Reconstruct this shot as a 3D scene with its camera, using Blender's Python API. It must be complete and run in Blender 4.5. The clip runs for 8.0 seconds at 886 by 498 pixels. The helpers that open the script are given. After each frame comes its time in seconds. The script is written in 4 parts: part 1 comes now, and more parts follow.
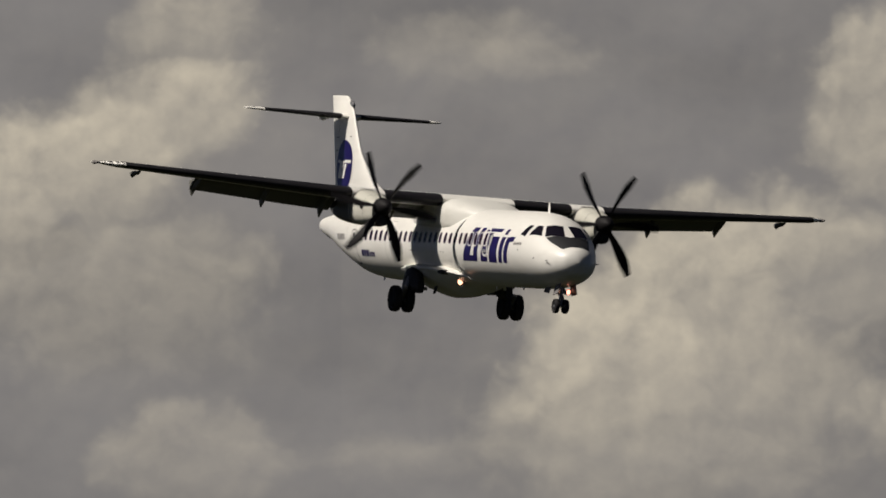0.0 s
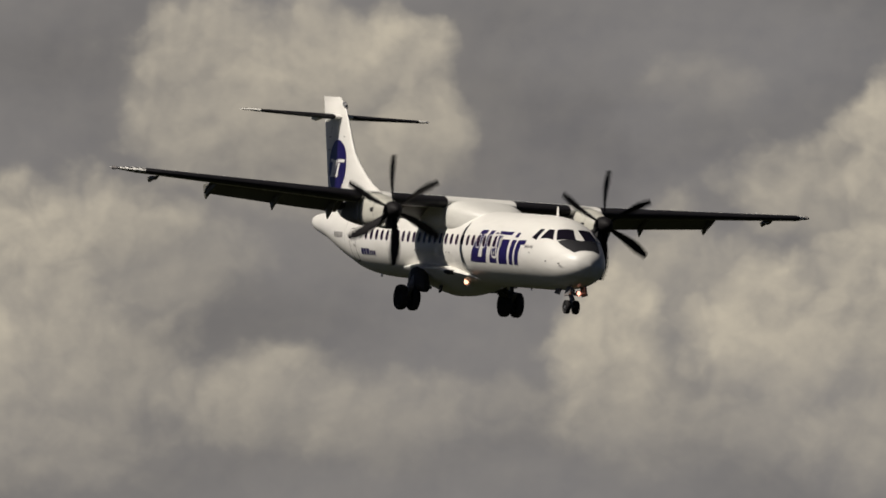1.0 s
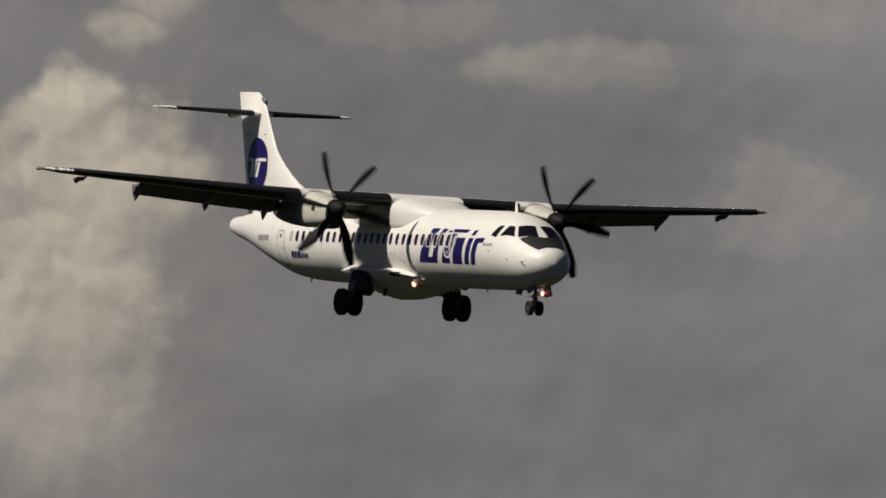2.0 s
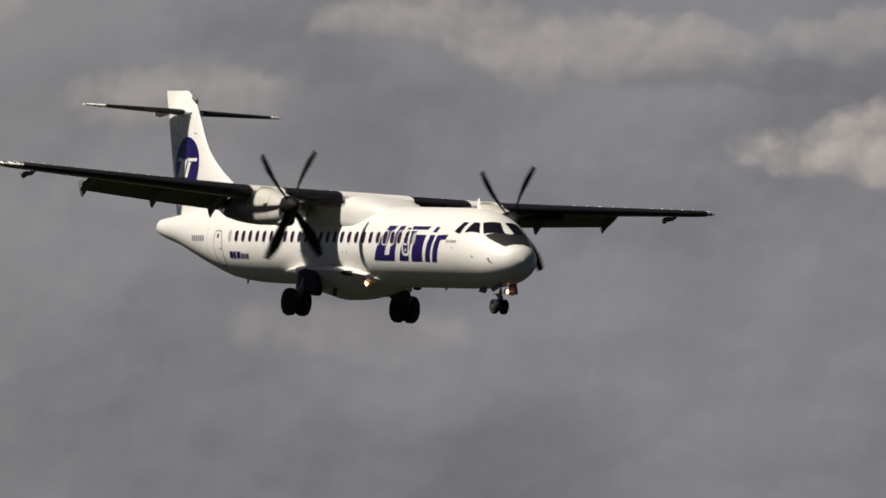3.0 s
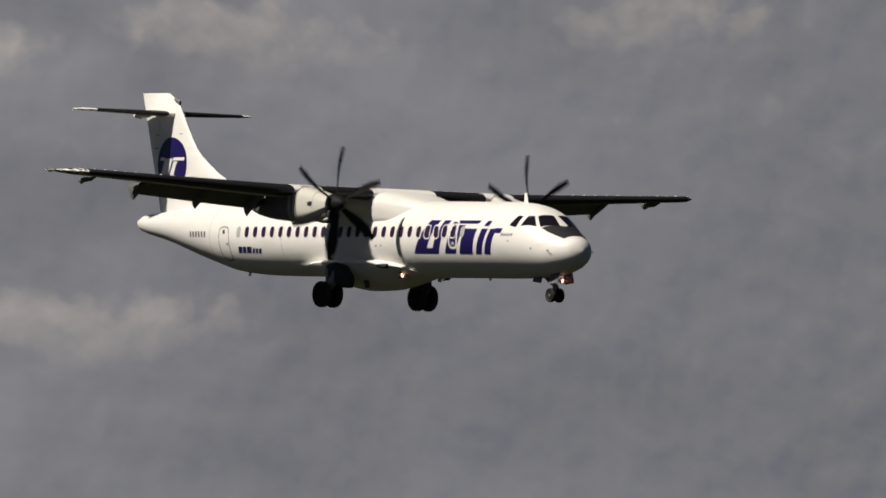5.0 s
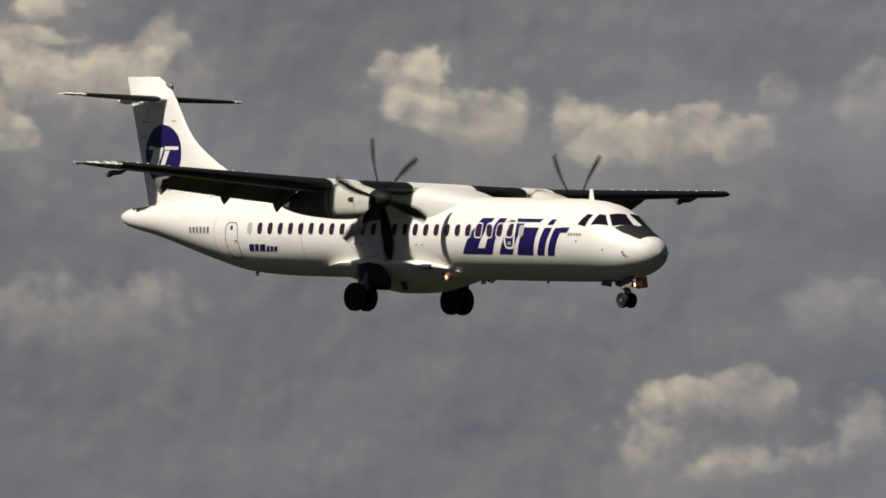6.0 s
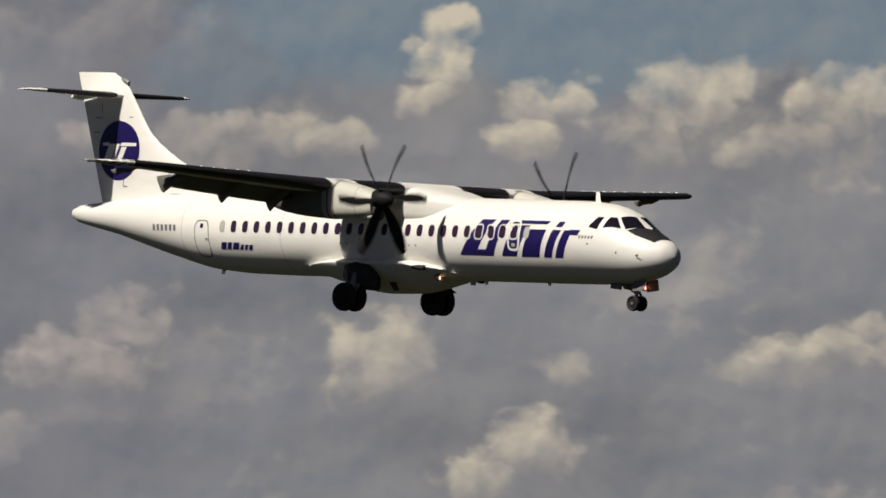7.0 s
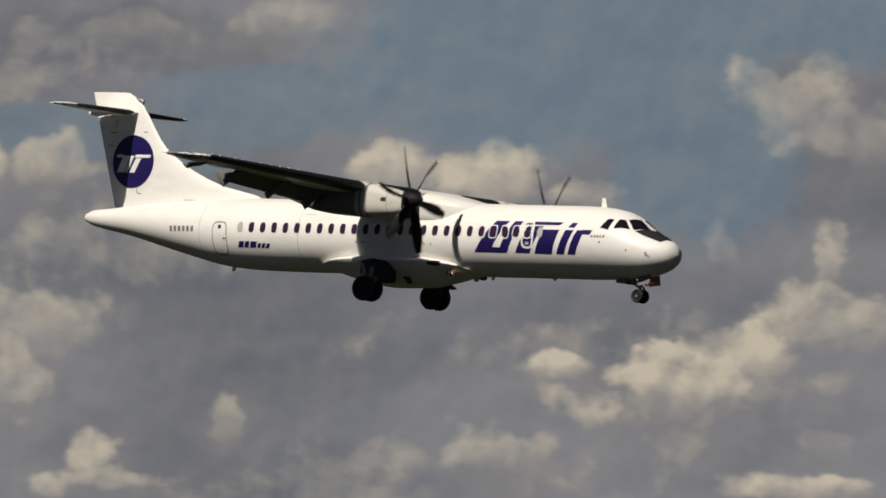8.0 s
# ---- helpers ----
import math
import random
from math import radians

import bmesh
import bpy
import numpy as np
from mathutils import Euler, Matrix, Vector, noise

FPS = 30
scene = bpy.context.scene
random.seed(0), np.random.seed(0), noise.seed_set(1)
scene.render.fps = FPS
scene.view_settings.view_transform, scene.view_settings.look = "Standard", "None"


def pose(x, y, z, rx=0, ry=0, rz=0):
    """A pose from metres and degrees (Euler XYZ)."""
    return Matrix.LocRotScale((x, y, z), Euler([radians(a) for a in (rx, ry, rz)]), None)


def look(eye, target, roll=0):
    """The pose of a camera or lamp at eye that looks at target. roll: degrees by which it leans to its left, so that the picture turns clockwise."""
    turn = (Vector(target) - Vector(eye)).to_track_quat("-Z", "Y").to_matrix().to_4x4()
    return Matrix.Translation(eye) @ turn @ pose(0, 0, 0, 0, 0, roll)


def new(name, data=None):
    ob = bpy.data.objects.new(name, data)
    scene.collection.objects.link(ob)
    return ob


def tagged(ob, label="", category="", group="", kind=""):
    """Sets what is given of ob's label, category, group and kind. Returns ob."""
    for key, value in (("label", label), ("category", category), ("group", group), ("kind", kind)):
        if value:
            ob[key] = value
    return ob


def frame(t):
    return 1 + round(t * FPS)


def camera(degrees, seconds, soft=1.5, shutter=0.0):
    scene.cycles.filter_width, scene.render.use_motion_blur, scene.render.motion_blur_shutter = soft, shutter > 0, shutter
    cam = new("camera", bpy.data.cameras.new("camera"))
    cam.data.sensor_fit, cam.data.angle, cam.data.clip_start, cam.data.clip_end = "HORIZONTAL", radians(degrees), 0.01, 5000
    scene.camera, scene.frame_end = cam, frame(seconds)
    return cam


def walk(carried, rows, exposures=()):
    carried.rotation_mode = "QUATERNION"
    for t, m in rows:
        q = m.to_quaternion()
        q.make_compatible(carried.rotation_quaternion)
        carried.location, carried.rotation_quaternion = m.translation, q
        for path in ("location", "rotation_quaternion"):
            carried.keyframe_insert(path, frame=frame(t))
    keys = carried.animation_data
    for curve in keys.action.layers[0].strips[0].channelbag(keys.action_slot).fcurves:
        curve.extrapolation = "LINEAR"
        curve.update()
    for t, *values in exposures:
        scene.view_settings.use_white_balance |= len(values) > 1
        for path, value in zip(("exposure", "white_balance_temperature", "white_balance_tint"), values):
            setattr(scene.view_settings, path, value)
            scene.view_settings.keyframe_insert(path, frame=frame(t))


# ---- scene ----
FOV = 3.3625
cam = camera(FOV, 8.0, soft=1.7, shutter=0.09)

# seconds, bearing of the view (degrees clockwise from north = +y), elevation
PAN = [
    (0.0, -15.043, 3.450),
    (0.5, -13.765, 3.427),
    (1.0, -12.439, 3.403),
    (1.5, -10.972, 3.372),
    (2.0, -9.304, 3.357),
    (2.2, -8.609, 3.359),
    (3.5, -4.085, 3.256),
    (4.0, -2.126, 3.229),
    (5.3, 3.619, 3.159),
    (5.5, 4.520, 3.157),
    (6.0, 6.981, 3.133),
    (6.5, 9.688, 3.109),
    (7.0, 12.468, 3.085),
    (7.5, 15.337, 3.065),
    (8.0, 18.290, 3.045),
]


def gaze(bearing, up):
    b, e = radians(bearing), radians(up)
    return Vector((math.sin(b) * math.cos(e), math.cos(b) * math.cos(e), math.sin(e)))


EYE = Vector((0, 0, 1.7))
walk(cam, [(t, look(EYE, EYE + gaze(b, e) * 500)) for t, b, e in PAN],
     exposures=[(0.0, -0.18), (0.5, -0.18), (1.0, -0.26), (1.5, -0.18), (2.0, -0.24), (2.2, -0.26), (3.3, 0.12), (4.2, 0.12), (5.4, 0.02), (6.5, 0.05), (7.5, 0.0), (8.0, -0.1)])

# ---------------------------------------------------------------- light
SUN_UP = 48.5
SUN_TO = Vector((-0.81 * math.cos(radians(SUN_UP)), -0.586 * math.cos(radians(SUN_UP)), math.sin(radians(SUN_UP))))
world = bpy.data.worlds.new("sky")
scene.world = world
world.use_nodes = True
wn = world.node_tree.nodes
sky = wn.new("ShaderNodeTexSky")
sky.sky_type = "NISHITA"
sky.sun_disc = False
sky.air_density, sky.dust_density, sky.ozone_density = 0.07, 0.25, 1.0
sky.sun_elevation = radians(SUN_UP)
sky.sun_rotation = math.atan2(SUN_TO.x, SUN_TO.y)
wn["Background"].inputs[1].default_value = 0.075
world.node_tree.links.new(sky.outputs[0], wn["Background"].inputs[0])
sun = new("sun", bpy.data.lights.new("sun", "SUN"))
sun.data.energy, sun.data.angle, sun.data.color = 4.9, radians(0.53), (1.0, 0.925, 0.835)
sun.matrix_world = look(SUN_TO * 900, (0, 0, 0))


# ---------------------------------------------------------------- materials
class Graph:
    """Small helper round a node tree."""

    def __init__(self, name):
        self.mat = bpy.data.materials.new(name)
        self.mat.use_nodes = True
        self.tree = self.mat.node_tree
        self.bsdf = self.tree.nodes["Principled BSDF"]

    def node(self, kind, **values):
        n = self.tree.nodes.new("ShaderNode" + kind)
        for key, value in values.items():
            setattr(n, key, value)
        return n

    def put(self, value, socket):
        if hasattr(value, "is_linked"):
            self.tree.links.new(value, socket)
        else:
            socket.default_value = value

    def math(self, op, a, b=0.0, c=0.0, clamp=False):
        n = self.node("Math", operation=op, use_clamp=clamp)
        for v, s in zip((a, b, c), n.inputs):
            self.put(v, s)
        return n.outputs[0]

    def vec(self, op, a, b=(0, 0, 0), scale=None):
        n = self.node("VectorMath", operation=op)
        self.put(a, n.inputs[0])
        if op not in ("LENGTH", "SCALE"):
            self.put(b, n.inputs[1])
        if scale is not None:
            self.put(scale, n.inputs["Scale"])
        return n.outputs["Value"] if op in ("LENGTH", "DOT_PRODUCT") else n.outputs[0]

    def noise(self, at, scale, detail=4.0, rough=0.55, colour=False):
        n = self.node("TexNoise")
        self.put(at, n.inputs["Vector"])
        n.inputs["Scale"].default_value, n.inputs["Detail"].default_value = scale, detail
        n.inputs["Roughness"].default_value = rough
        return n.outputs["Color" if colour else "Fac"]

    def billow(self, at, scale):
        n = self.node("TexVoronoi", feature="SMOOTH_F1", voronoi_dimensions="2D")
        self.put(at, n.inputs["Vector"])
        n.inputs["Scale"].default_value, n.inputs["Detail"].default_value = scale, 3.0
        n.inputs["Roughness"].default_value, n.inputs["Smoothness"].default_value = 0.5, 0.7
        return n.outputs["Distance"]

    def ramp(self, value, lo, hi, to_lo=0.0, to_hi=1.0, kind="SMOOTHSTEP"):
        n = self.node("MapRange", interpolation_type=kind)
        for v, s in zip((value, lo, hi, to_lo, to_hi), n.inputs):
            self.put(v, s)
        return n.outputs[0]

    def node_x(self, at):
        n = self.node("SeparateXYZ")
        self.put(at, n.inputs[0])
        return n.outputs[0]

    def mix(self, fac, a, b):
        n = self.node("Mix", data_type="RGBA")
        self.put(fac, n.inputs[0])
        self.put((*a, 1) if isinstance(a, tuple) else a, n.inputs[6])
        self.put((*b, 1) if isinstance(b, tuple) else b, n.inputs[7])
        return n.outputs[2]


def paint(name, colour, rough=0.35, dirt=0.12, metal=0.0, scale=1.3, stain=(0.25, 0.22, 0.18), coat=0.0, gloss=0.3):
    """Painted or bare surface with large soft stains and fine grain."""
    g = Graph(name)
    at = g.node("TexCoord").outputs["Object"]
    streak = g.noise(g.vec("MULTIPLY", at, (0.5, 1.0, 2.0)), scale, 5.0)
    grain = g.noise(at, scale * 14, 3.0)
    fac = g.math("MULTIPLY", g.ramp(streak, 0.45, 0.78), dirt)
    fac = g.math("ADD", fac, g.math("MULTIPLY", grain, dirt * 0.35))
    g.put(g.mix(fac, colour, stain), g.bsdf.inputs["Base Color"])
    g.put(g.math("ADD", g.math("MULTIPLY", streak, 0.2), rough - 0.1), g.bsdf.inputs["Roughness"])
    g.bsdf.inputs["Metallic"].default_value = metal
    g.bsdf.inputs["Coat Weight"].default_value = coat
    g.bsdf.inputs["Specular IOR Level"].default_value = gloss
    bump = g.node("Bump")
    bump.inputs["Strength"].default_value, bump.inputs["Distance"].default_value = 0.08, 0.02
    g.put(grain, bump.inputs["Height"])
    g.put(bump.outputs[0], g.bsdf.inputs["Normal"])
    return g.mat


def glow(name, colour, strength):
    g = Graph(name)
    g.bsdf.inputs["Base Color"].default_value = (0.8, 0.8, 0.8, 1)
    g.bsdf.inputs["Emission Color"].default_value = (*colour, 1)
    g.bsdf.inputs["Emission Strength"].default_value = strength
    return g.mat


# wing grey, darkened so flaps and hinge fairings carry the underside's shade in their colour
WINGLOW = paint("wing_grey_and_shade", (0.13, 0.13, 0.11), 0.45, 0.25)
WHITE = paint("white_paint", (0.80, 0.785, 0.735), 0.38, 0.12)
COWL = paint("cowl_paint", (0.58, 0.57, 0.50), 0.45, 0.22, scale=2.2)
ROOT = paint("fairing_paint", (0.74, 0.73, 0.68), 0.42, 0.18)
# engine grey, deepened to include shadow painted on the nacelle's rear
GREY = paint("engine_grey_and_shade", (0.13, 0.13, 0.125), 0.5, 0.25)
BLUE = paint("indigo_paint", (0.013, 0.008, 0.080), 0.35, 0.02)
BOOT = paint("boot_rubber", (0.012, 0.011, 0.013), 0.45, 0.15, stain=(0.04, 0.04, 0.04))
BLADE = paint("blade_composite", (0.010, 0.009, 0.010), 0.6, 0.2, stain=(0.03, 0.028, 0.025), gloss=0.15)
TYRE = paint("tyre_rubber", (0.018, 0.017, 0.018), 0.75, 0.3, stain=(0.06, 0.055, 0.05))
STEEL = paint("gear_steel", (0.30, 0.30, 0.31), 0.4, 0.3, metal=0.6)
HUB = paint("wheel_alloy", (0.015, 0.015, 0.016), 0.8, 0.3, stain=(0.04, 0.04, 0.04), gloss=0.15)
DARK = paint("dark_bay", (0.02, 0.02, 0.022), 0.7, 0.2)
GLASS = paint("tinted_glass", (0.010, 0.008, 0.014), 0.12, 0.05, stain=(0.03, 0.03, 0.03), gloss=0.5)
PORT = paint("cabin_glass", (0.035, 0.018, 0.04), 0.18, 0.1, stain=(0.08, 0.05, 0.06))
SHADE = paint("closed_blind", (0.42, 0.42, 0.38), 0.5, 0.1)
SEAM = paint("panel_seam", (0.16, 0.15, 0.15), 0.6, 0.2)
ANTIGLARE = paint("antiglare_black", (0.018, 0.018, 0.02), 0.6, 0.1, stain=(0.05, 0.05, 0.05))
LAMP = glow("landing_lamp", (1.0, 0.50, 0.30), 3.2)
LAMP_SMALL = glow("taxi_lamp", (1.0, 0.35, 0.24), 4.0)

# ---------------------------------------------------------------- ground and sky
KILO = math.degrees(1000 / 26700.0)      # degrees in one unit of the cloud map
WEST = -15.0                             # bearing at the map's left end


def cloudy_sky(left, right):
    """The sky between two places of the map, which runs along bearing and elevation."""
    g = Graph("cloudy_sky")
    uv = g.node("UVMap", uv_map="sky").outputs[0]
    across = g.node_x(uv)
    crisp = g.ramp(across, 6.6, 9.2)
    # slow swirl, then lumps, then frayed edges
    swirl = g.vec("SUBTRACT", g.noise(uv, 2.2, 1.0, 0.4, True), (0.5, 0.5, 0.5))
    lumps = g.vec("SUBTRACT", g.noise(uv, 12.0, 3.0, 0.55, True), (0.5, 0.5, 0.5))
    drift = g.vec("ADD", uv, g.vec("SCALE", swirl, scale=0.10))
    at = g.vec("ADD", drift, g.vec("SCALE", lumps, scale=0.06))
    fine = g.noise(g.vec("ADD", uv, (3.1, 7.7, 0)), 8.0, 6.0, 0.56)
    lifted = g.noise(g.vec("ADD", uv, (3.085, 7.727, 0)), 8.0, 6.0, 0.56)
    billow = g.billow(g.vec("ADD", at, (1.7, 0.4, 0)), 8.0)
    billow_up = g.billow(g.vec("ADD", at, (1.685, 0.425, 0)), 8.0)
    fray = g.math("ADD", g.math("MULTIPLY", g.math("SUBTRACT", fine, 0.5), g.math("MULTIPLY_ADD", crisp, 1.9, 1.0)),
                  g.math("MULTIPLY", g.math("SUBTRACT", billow, 0.45), g.math("MULTIPLY_ADD", crisp, 0.35, 0.45)))
    soft = g.math("MULTIPLY_ADD", crisp, -0.06, 0.46)
    outer, inner = g.math("ADD", 1.22, soft), g.math("SUBTRACT", 1.22, soft)
    low = g.math("MULTIPLY_ADD", crisp, -0.22, 0.48)

    def near(rows):
        return [r for r in rows if r[0] + 4.5 * r[2] + 0.15 > left and r[0] - 4.5 * r[2] - 0.15 < right]

    def inside(u, v, a, b):
        n = g.node("VectorMath", operation="MULTIPLY_ADD")
        g.put(at, n.inputs[0])
        n.inputs[1].default_value, n.inputs[2].default_value = (1 / a, 1 / b, 0), (-u / a, -v / b, 0)
        return n.outputs[0]

    def join(total, one):
        return one if total is None else g.math("SMOOTH_MAX", total, one, 0.12)

    # each heap is brightest at its sunward top, melts away below and hangs in a wider pale veil
    heap = mist = None
    for u, v, a, b, k in near(CLOUDS):
        d = inside(u, v, a, b)
        one = g.ramp(g.math("ADD", g.vec("LENGTH", d), fray), outer, inner, 0.0, k)
        heap = join(heap, g.math("MULTIPLY", one, g.ramp(g.vec("DOT_PRODUCT", d, (-0.25, 1.0, 0)), -1.2, 0.5, low, 1.0)))
        wide = g.vec("LENGTH", inside(u + 0.2 * a, v - 0.7 * b, 1.5 * a + 0.04, 1.3 * b + 0.03))
        mist = join(mist, g.ramp(g.math("MULTIPLY_ADD", fray, 0.6, wide), 1.7, 0.2, 0.0, k))
    heap, mist = (0.0, 0.0) if heap is None else (heap, mist)

    def patches(rows, torn):
        total = None
        for u, v, a, b, k in near(rows):
            total = join(total, g.ramp(g.math("MULTIPLY_ADD", fray, torn, g.vec("LENGTH", inside(u, v, a, b))), 1.6, 0.95, 0.0, k))
        return 0.0 if total is None else total

    gloom, hole = patches(GLOOM, 0.5), patches(CLEAR, 0.35)
    relief = g.math("ADD", g.math("MULTIPLY", g.math("SUBTRACT", fine, lifted), 2.2),
                    g.math("MULTIPLY", g.math("SUBTRACT", billow_up, billow), 1.3))
    relief = g.math("MULTIPLY", relief, g.math("MULTIPLY_ADD", crisp, 0.5, 0.5))
    # the grey layer behind
    broad = g.noise(g.vec("MULTIPLY", drift, (0.6, 1.2, 1)), 1.7, 3.0, 0.45)
    middle = g.noise(g.vec("MULTIPLY", g.vec("ADD", drift, (9.3, 2.2, 0)), (0.7, 1.3, 1)), 3.2, 4.0, 0.48)
    layer = g.math("ADD", g.math("MULTIPLY", broad, 0.52), g.math("ADD", g.math("MULTIPLY", middle, 0.42), g.math("MULTIPLY", fine, 0.06)))
    far = g.ramp(across, 0.5, 5.5)
    deck = g.mix(g.ramp(layer, 0.34, 0.64), g.mix(far, (0.172, 0.163, 0.163), (0.130, 0.137, 0.158)),
                 g.mix(far, (0.262, 0.245, 0.238), (0.240, 0.240, 0.257)))
    thick = g.math("MULTIPLY", g.math("MULTIPLY", g.ramp(across, 7.2, 8.6), g.ramp(across, 11.6, 10.2)), 0.60)
    deck = g.mix(thick, deck, (0.122, 0.129, 0.152))
    deck = g.mix(gloom, deck, g.mix(far, (0.128, 0.122, 0.126), (0.110, 0.118, 0.140)))
    bright = g.mix(g.ramp(across, 2.6, 4.2), (0.70, 0.61, 0.465), (0.64, 0.55, 0.465))
    bright = g.mix(g.ramp(across, 7.6, 9.0), bright, (0.64, 0.55, 0.415))
    bright = g.mix(g.math("MULTIPLY", g.ramp(across, 10.5, 11.2), g.ramp(across, 12.6, 12.2)), bright, (0.50, 0.43, 0.375))
    haze = g.mix(far, (0.36, 0.326, 0.285), (0.300, 0.272, 0.258))
    deck = g.mix(g.math("MULTIPLY", mist, g.math("MULTIPLY_ADD", crisp, 0.15, 0.50)), deck, haze)
    deck = g.mix(hole, deck, g.mix(middle, (0.122, 0.186, 0.242), (0.175, 0.225, 0.265)))
    # scraps of lit cloud all over the east
    rags = g.noise(g.vec("MULTIPLY", g.vec("ADD", at, (6.1, 3.3, 0)), (0.8, 1.5, 1)), 2.6, 6.0, 0.5)
    rags = g.math("MULTIPLY", g.ramp(g.math("MULTIPLY_ADD", relief, 0.10, rags), 0.47, 0.70), g.math("MULTIPLY_ADD", g.ramp(across, 11.5, 13.5), 0.17, 0.09))
    heap = g.math("MAXIMUM", heap, g.math("MULTIPLY", rags, g.math("SUBTRACT", 1.0, hole)))
    veil = g.math("MULTIPLY", heap, g.math("ADD", 1.0, g.math("ADD", g.math("MULTIPLY", relief, 0.9), g.math("MULTIPLY", g.math("SUBTRACT", fine, 0.5), 0.35))), clamp=True)
    colour = g.vec("MULTIPLY", g.mix(veil, deck, bright), (0.98, 1.0, 1.04))
    out = g.node("Emission")
    g.put(colour, out.inputs[0])
    out.inputs[1].default_value = 0.89
    g.tree.links.new(out.outputs[0], g.tree.nodes["Material Output"].inputs[0])
    return g.mat


def dome(left, right):
    """A slice of sky far behind everything."""
    bm = bmesh.new()
    layer = bm.loops.layers.uv.new("sky")
    n, m, far_off = 16, 16, 4500.0
    us, vs = np.linspace(left, right, n), np.linspace(-0.35, 7.0, m)
    grid = [[bm.verts.new(EYE + gaze(WEST + u * KILO, v * KILO) * far_off) for u in us] for v in vs]
    for j in range(m - 1):
        for i in range(n - 1):
            f = bm.faces.new((grid[j][i], grid[j + 1][i], grid[j + 1][i + 1], grid[j][i + 1]))
            for loop, (a, b) in zip(f.loops, ((j, i), (j + 1, i), (j + 1, i + 1), (j, i + 1))):
                loop[layer].uv = us[b], vs[a]
            f.smooth = True
    mesh = bpy.data.meshes.new("backdrop")
    bm.to_mesh(mesh)
    bm.free()
    mesh.materials.append(cloudy_sky(left, right))
    return tagged(new("backdrop", mesh), "grey sky with sunlit heaps of cream cumulus cloud", "sky", kind="structure")


# heaps of cumulus along the sky: place, half width, half height, strength
WEST_CLOUDS = [
    (-0.66, 1.77, 0.18, 0.11, 0.75), (-0.48, 1.86, 0.13, 0.10, 0.70), (-0.47, 1.99, 0.12, 0.08, 0.45), (-0.76, 1.71, 0.10, 0.08, 0.75),
    (-0.60, 1.53, 0.24, 0.14, 0.35), (0.05, 1.95, 0.18, 0.07, 0.28), (-0.45, 1.25, 0.16, 0.10, 0.32), (0.116, 1.934, 0.12, 0.05, 0.30),
    (0.30, 1.45, 0.15, 0.13, 0.85), (0.44, 1.56, 0.16, 0.12, 0.75), (0.60, 1.62, 0.15, 0.10, 0.60), (0.24, 1.35, 0.14, 0.10, 0.60),
    (0.52, 1.41, 0.22, 0.15, 0.50), (0.34, 1.25, 0.30, 0.11, 0.38), (0.70, 1.55, 0.15, 0.11, 0.35), (-0.05, 1.24, 0.16, 0.06, 0.22)]
HIGH_CLOUDS = [
    (0.80, 1.93, 0.13, 0.09, 0.62), (0.96, 1.89, 0.18, 0.12, 0.68), (1.12, 1.945, 0.075, 0.075, 0.80), (1.13, 1.82, 0.09, 0.11, 0.65),
    (0.80, 1.80, 0.14, 0.11, 0.55), (0.97, 1.74, 0.20, 0.09, 0.45), (0.88, 1.32, 0.16, 0.08, 0.50), (1.09, 1.27, 0.16, 0.08, 0.35),
    (2.10, 1.955, 0.055, 0.04, 0.50), (2.16, 2.01, 0.07, 0.04, 0.45), (1.68, 1.87, 0.10, 0.06, 0.22), (1.30, 1.30, 0.18, 0.07, 0.25)]
SOUTH_CLOUDS = [
    (1.99, 1.805, 0.085, 0.075, 0.85), (2.06, 1.67, 0.15, 0.14, 0.72), (1.84, 1.68, 0.13, 0.09, 0.55), (1.50, 1.42, 0.11, 0.13, 0.82),
    (1.62, 1.53, 0.14, 0.10, 0.50), (1.80, 1.43, 0.17, 0.13, 0.78), (1.97, 1.47, 0.17, 0.18, 0.66), (1.60, 1.28, 0.24, 0.09, 0.36),
    (1.97, 1.26, 0.18, 0.10, 0.40), (2.90, 1.875, 0.20, 0.045, 0.28), (3.27, 1.635, 0.15, 0.10, 0.24), (3.35, 1.985, 0.20, 0.05, 0.25),
    (2.60, 1.96, 0.20, 0.05, 0.22), (3.80, 1.80, 0.20, 0.06, 0.30), (4.10, 1.40, 0.20, 0.05, 0.20)]
MILD_CLOUDS = [
    (4.53, 1.90, 0.25, 0.055, 0.40), (4.23, 1.94, 0.20, 0.05, 0.32), (5.03, 1.92, 0.20, 0.045, 0.30), (5.01, 1.75, 0.11, 0.06, 0.48),
    (5.38, 1.76, 0.18, 0.075, 0.70), (5.18, 1.71, 0.30, 0.06, 0.60), (5.61, 1.70, 0.18, 0.11, 0.70), (5.76, 1.80, 0.14, 0.07, 0.48), (5.48, 1.89, 0.12, 0.05, 0.32),
    (5.58, 1.40, 0.20, 0.05, 0.58), (5.38, 1.35, 0.12, 0.04, 0.35), (5.09, 1.14, 0.05, 0.04, 0.32), (5.45, 1.10, 0.07, 0.04, 0.50),
    (5.61, 1.10, 0.09, 0.035, 0.48), (5.64, 1.39, 0.28, 0.05, 0.34)]
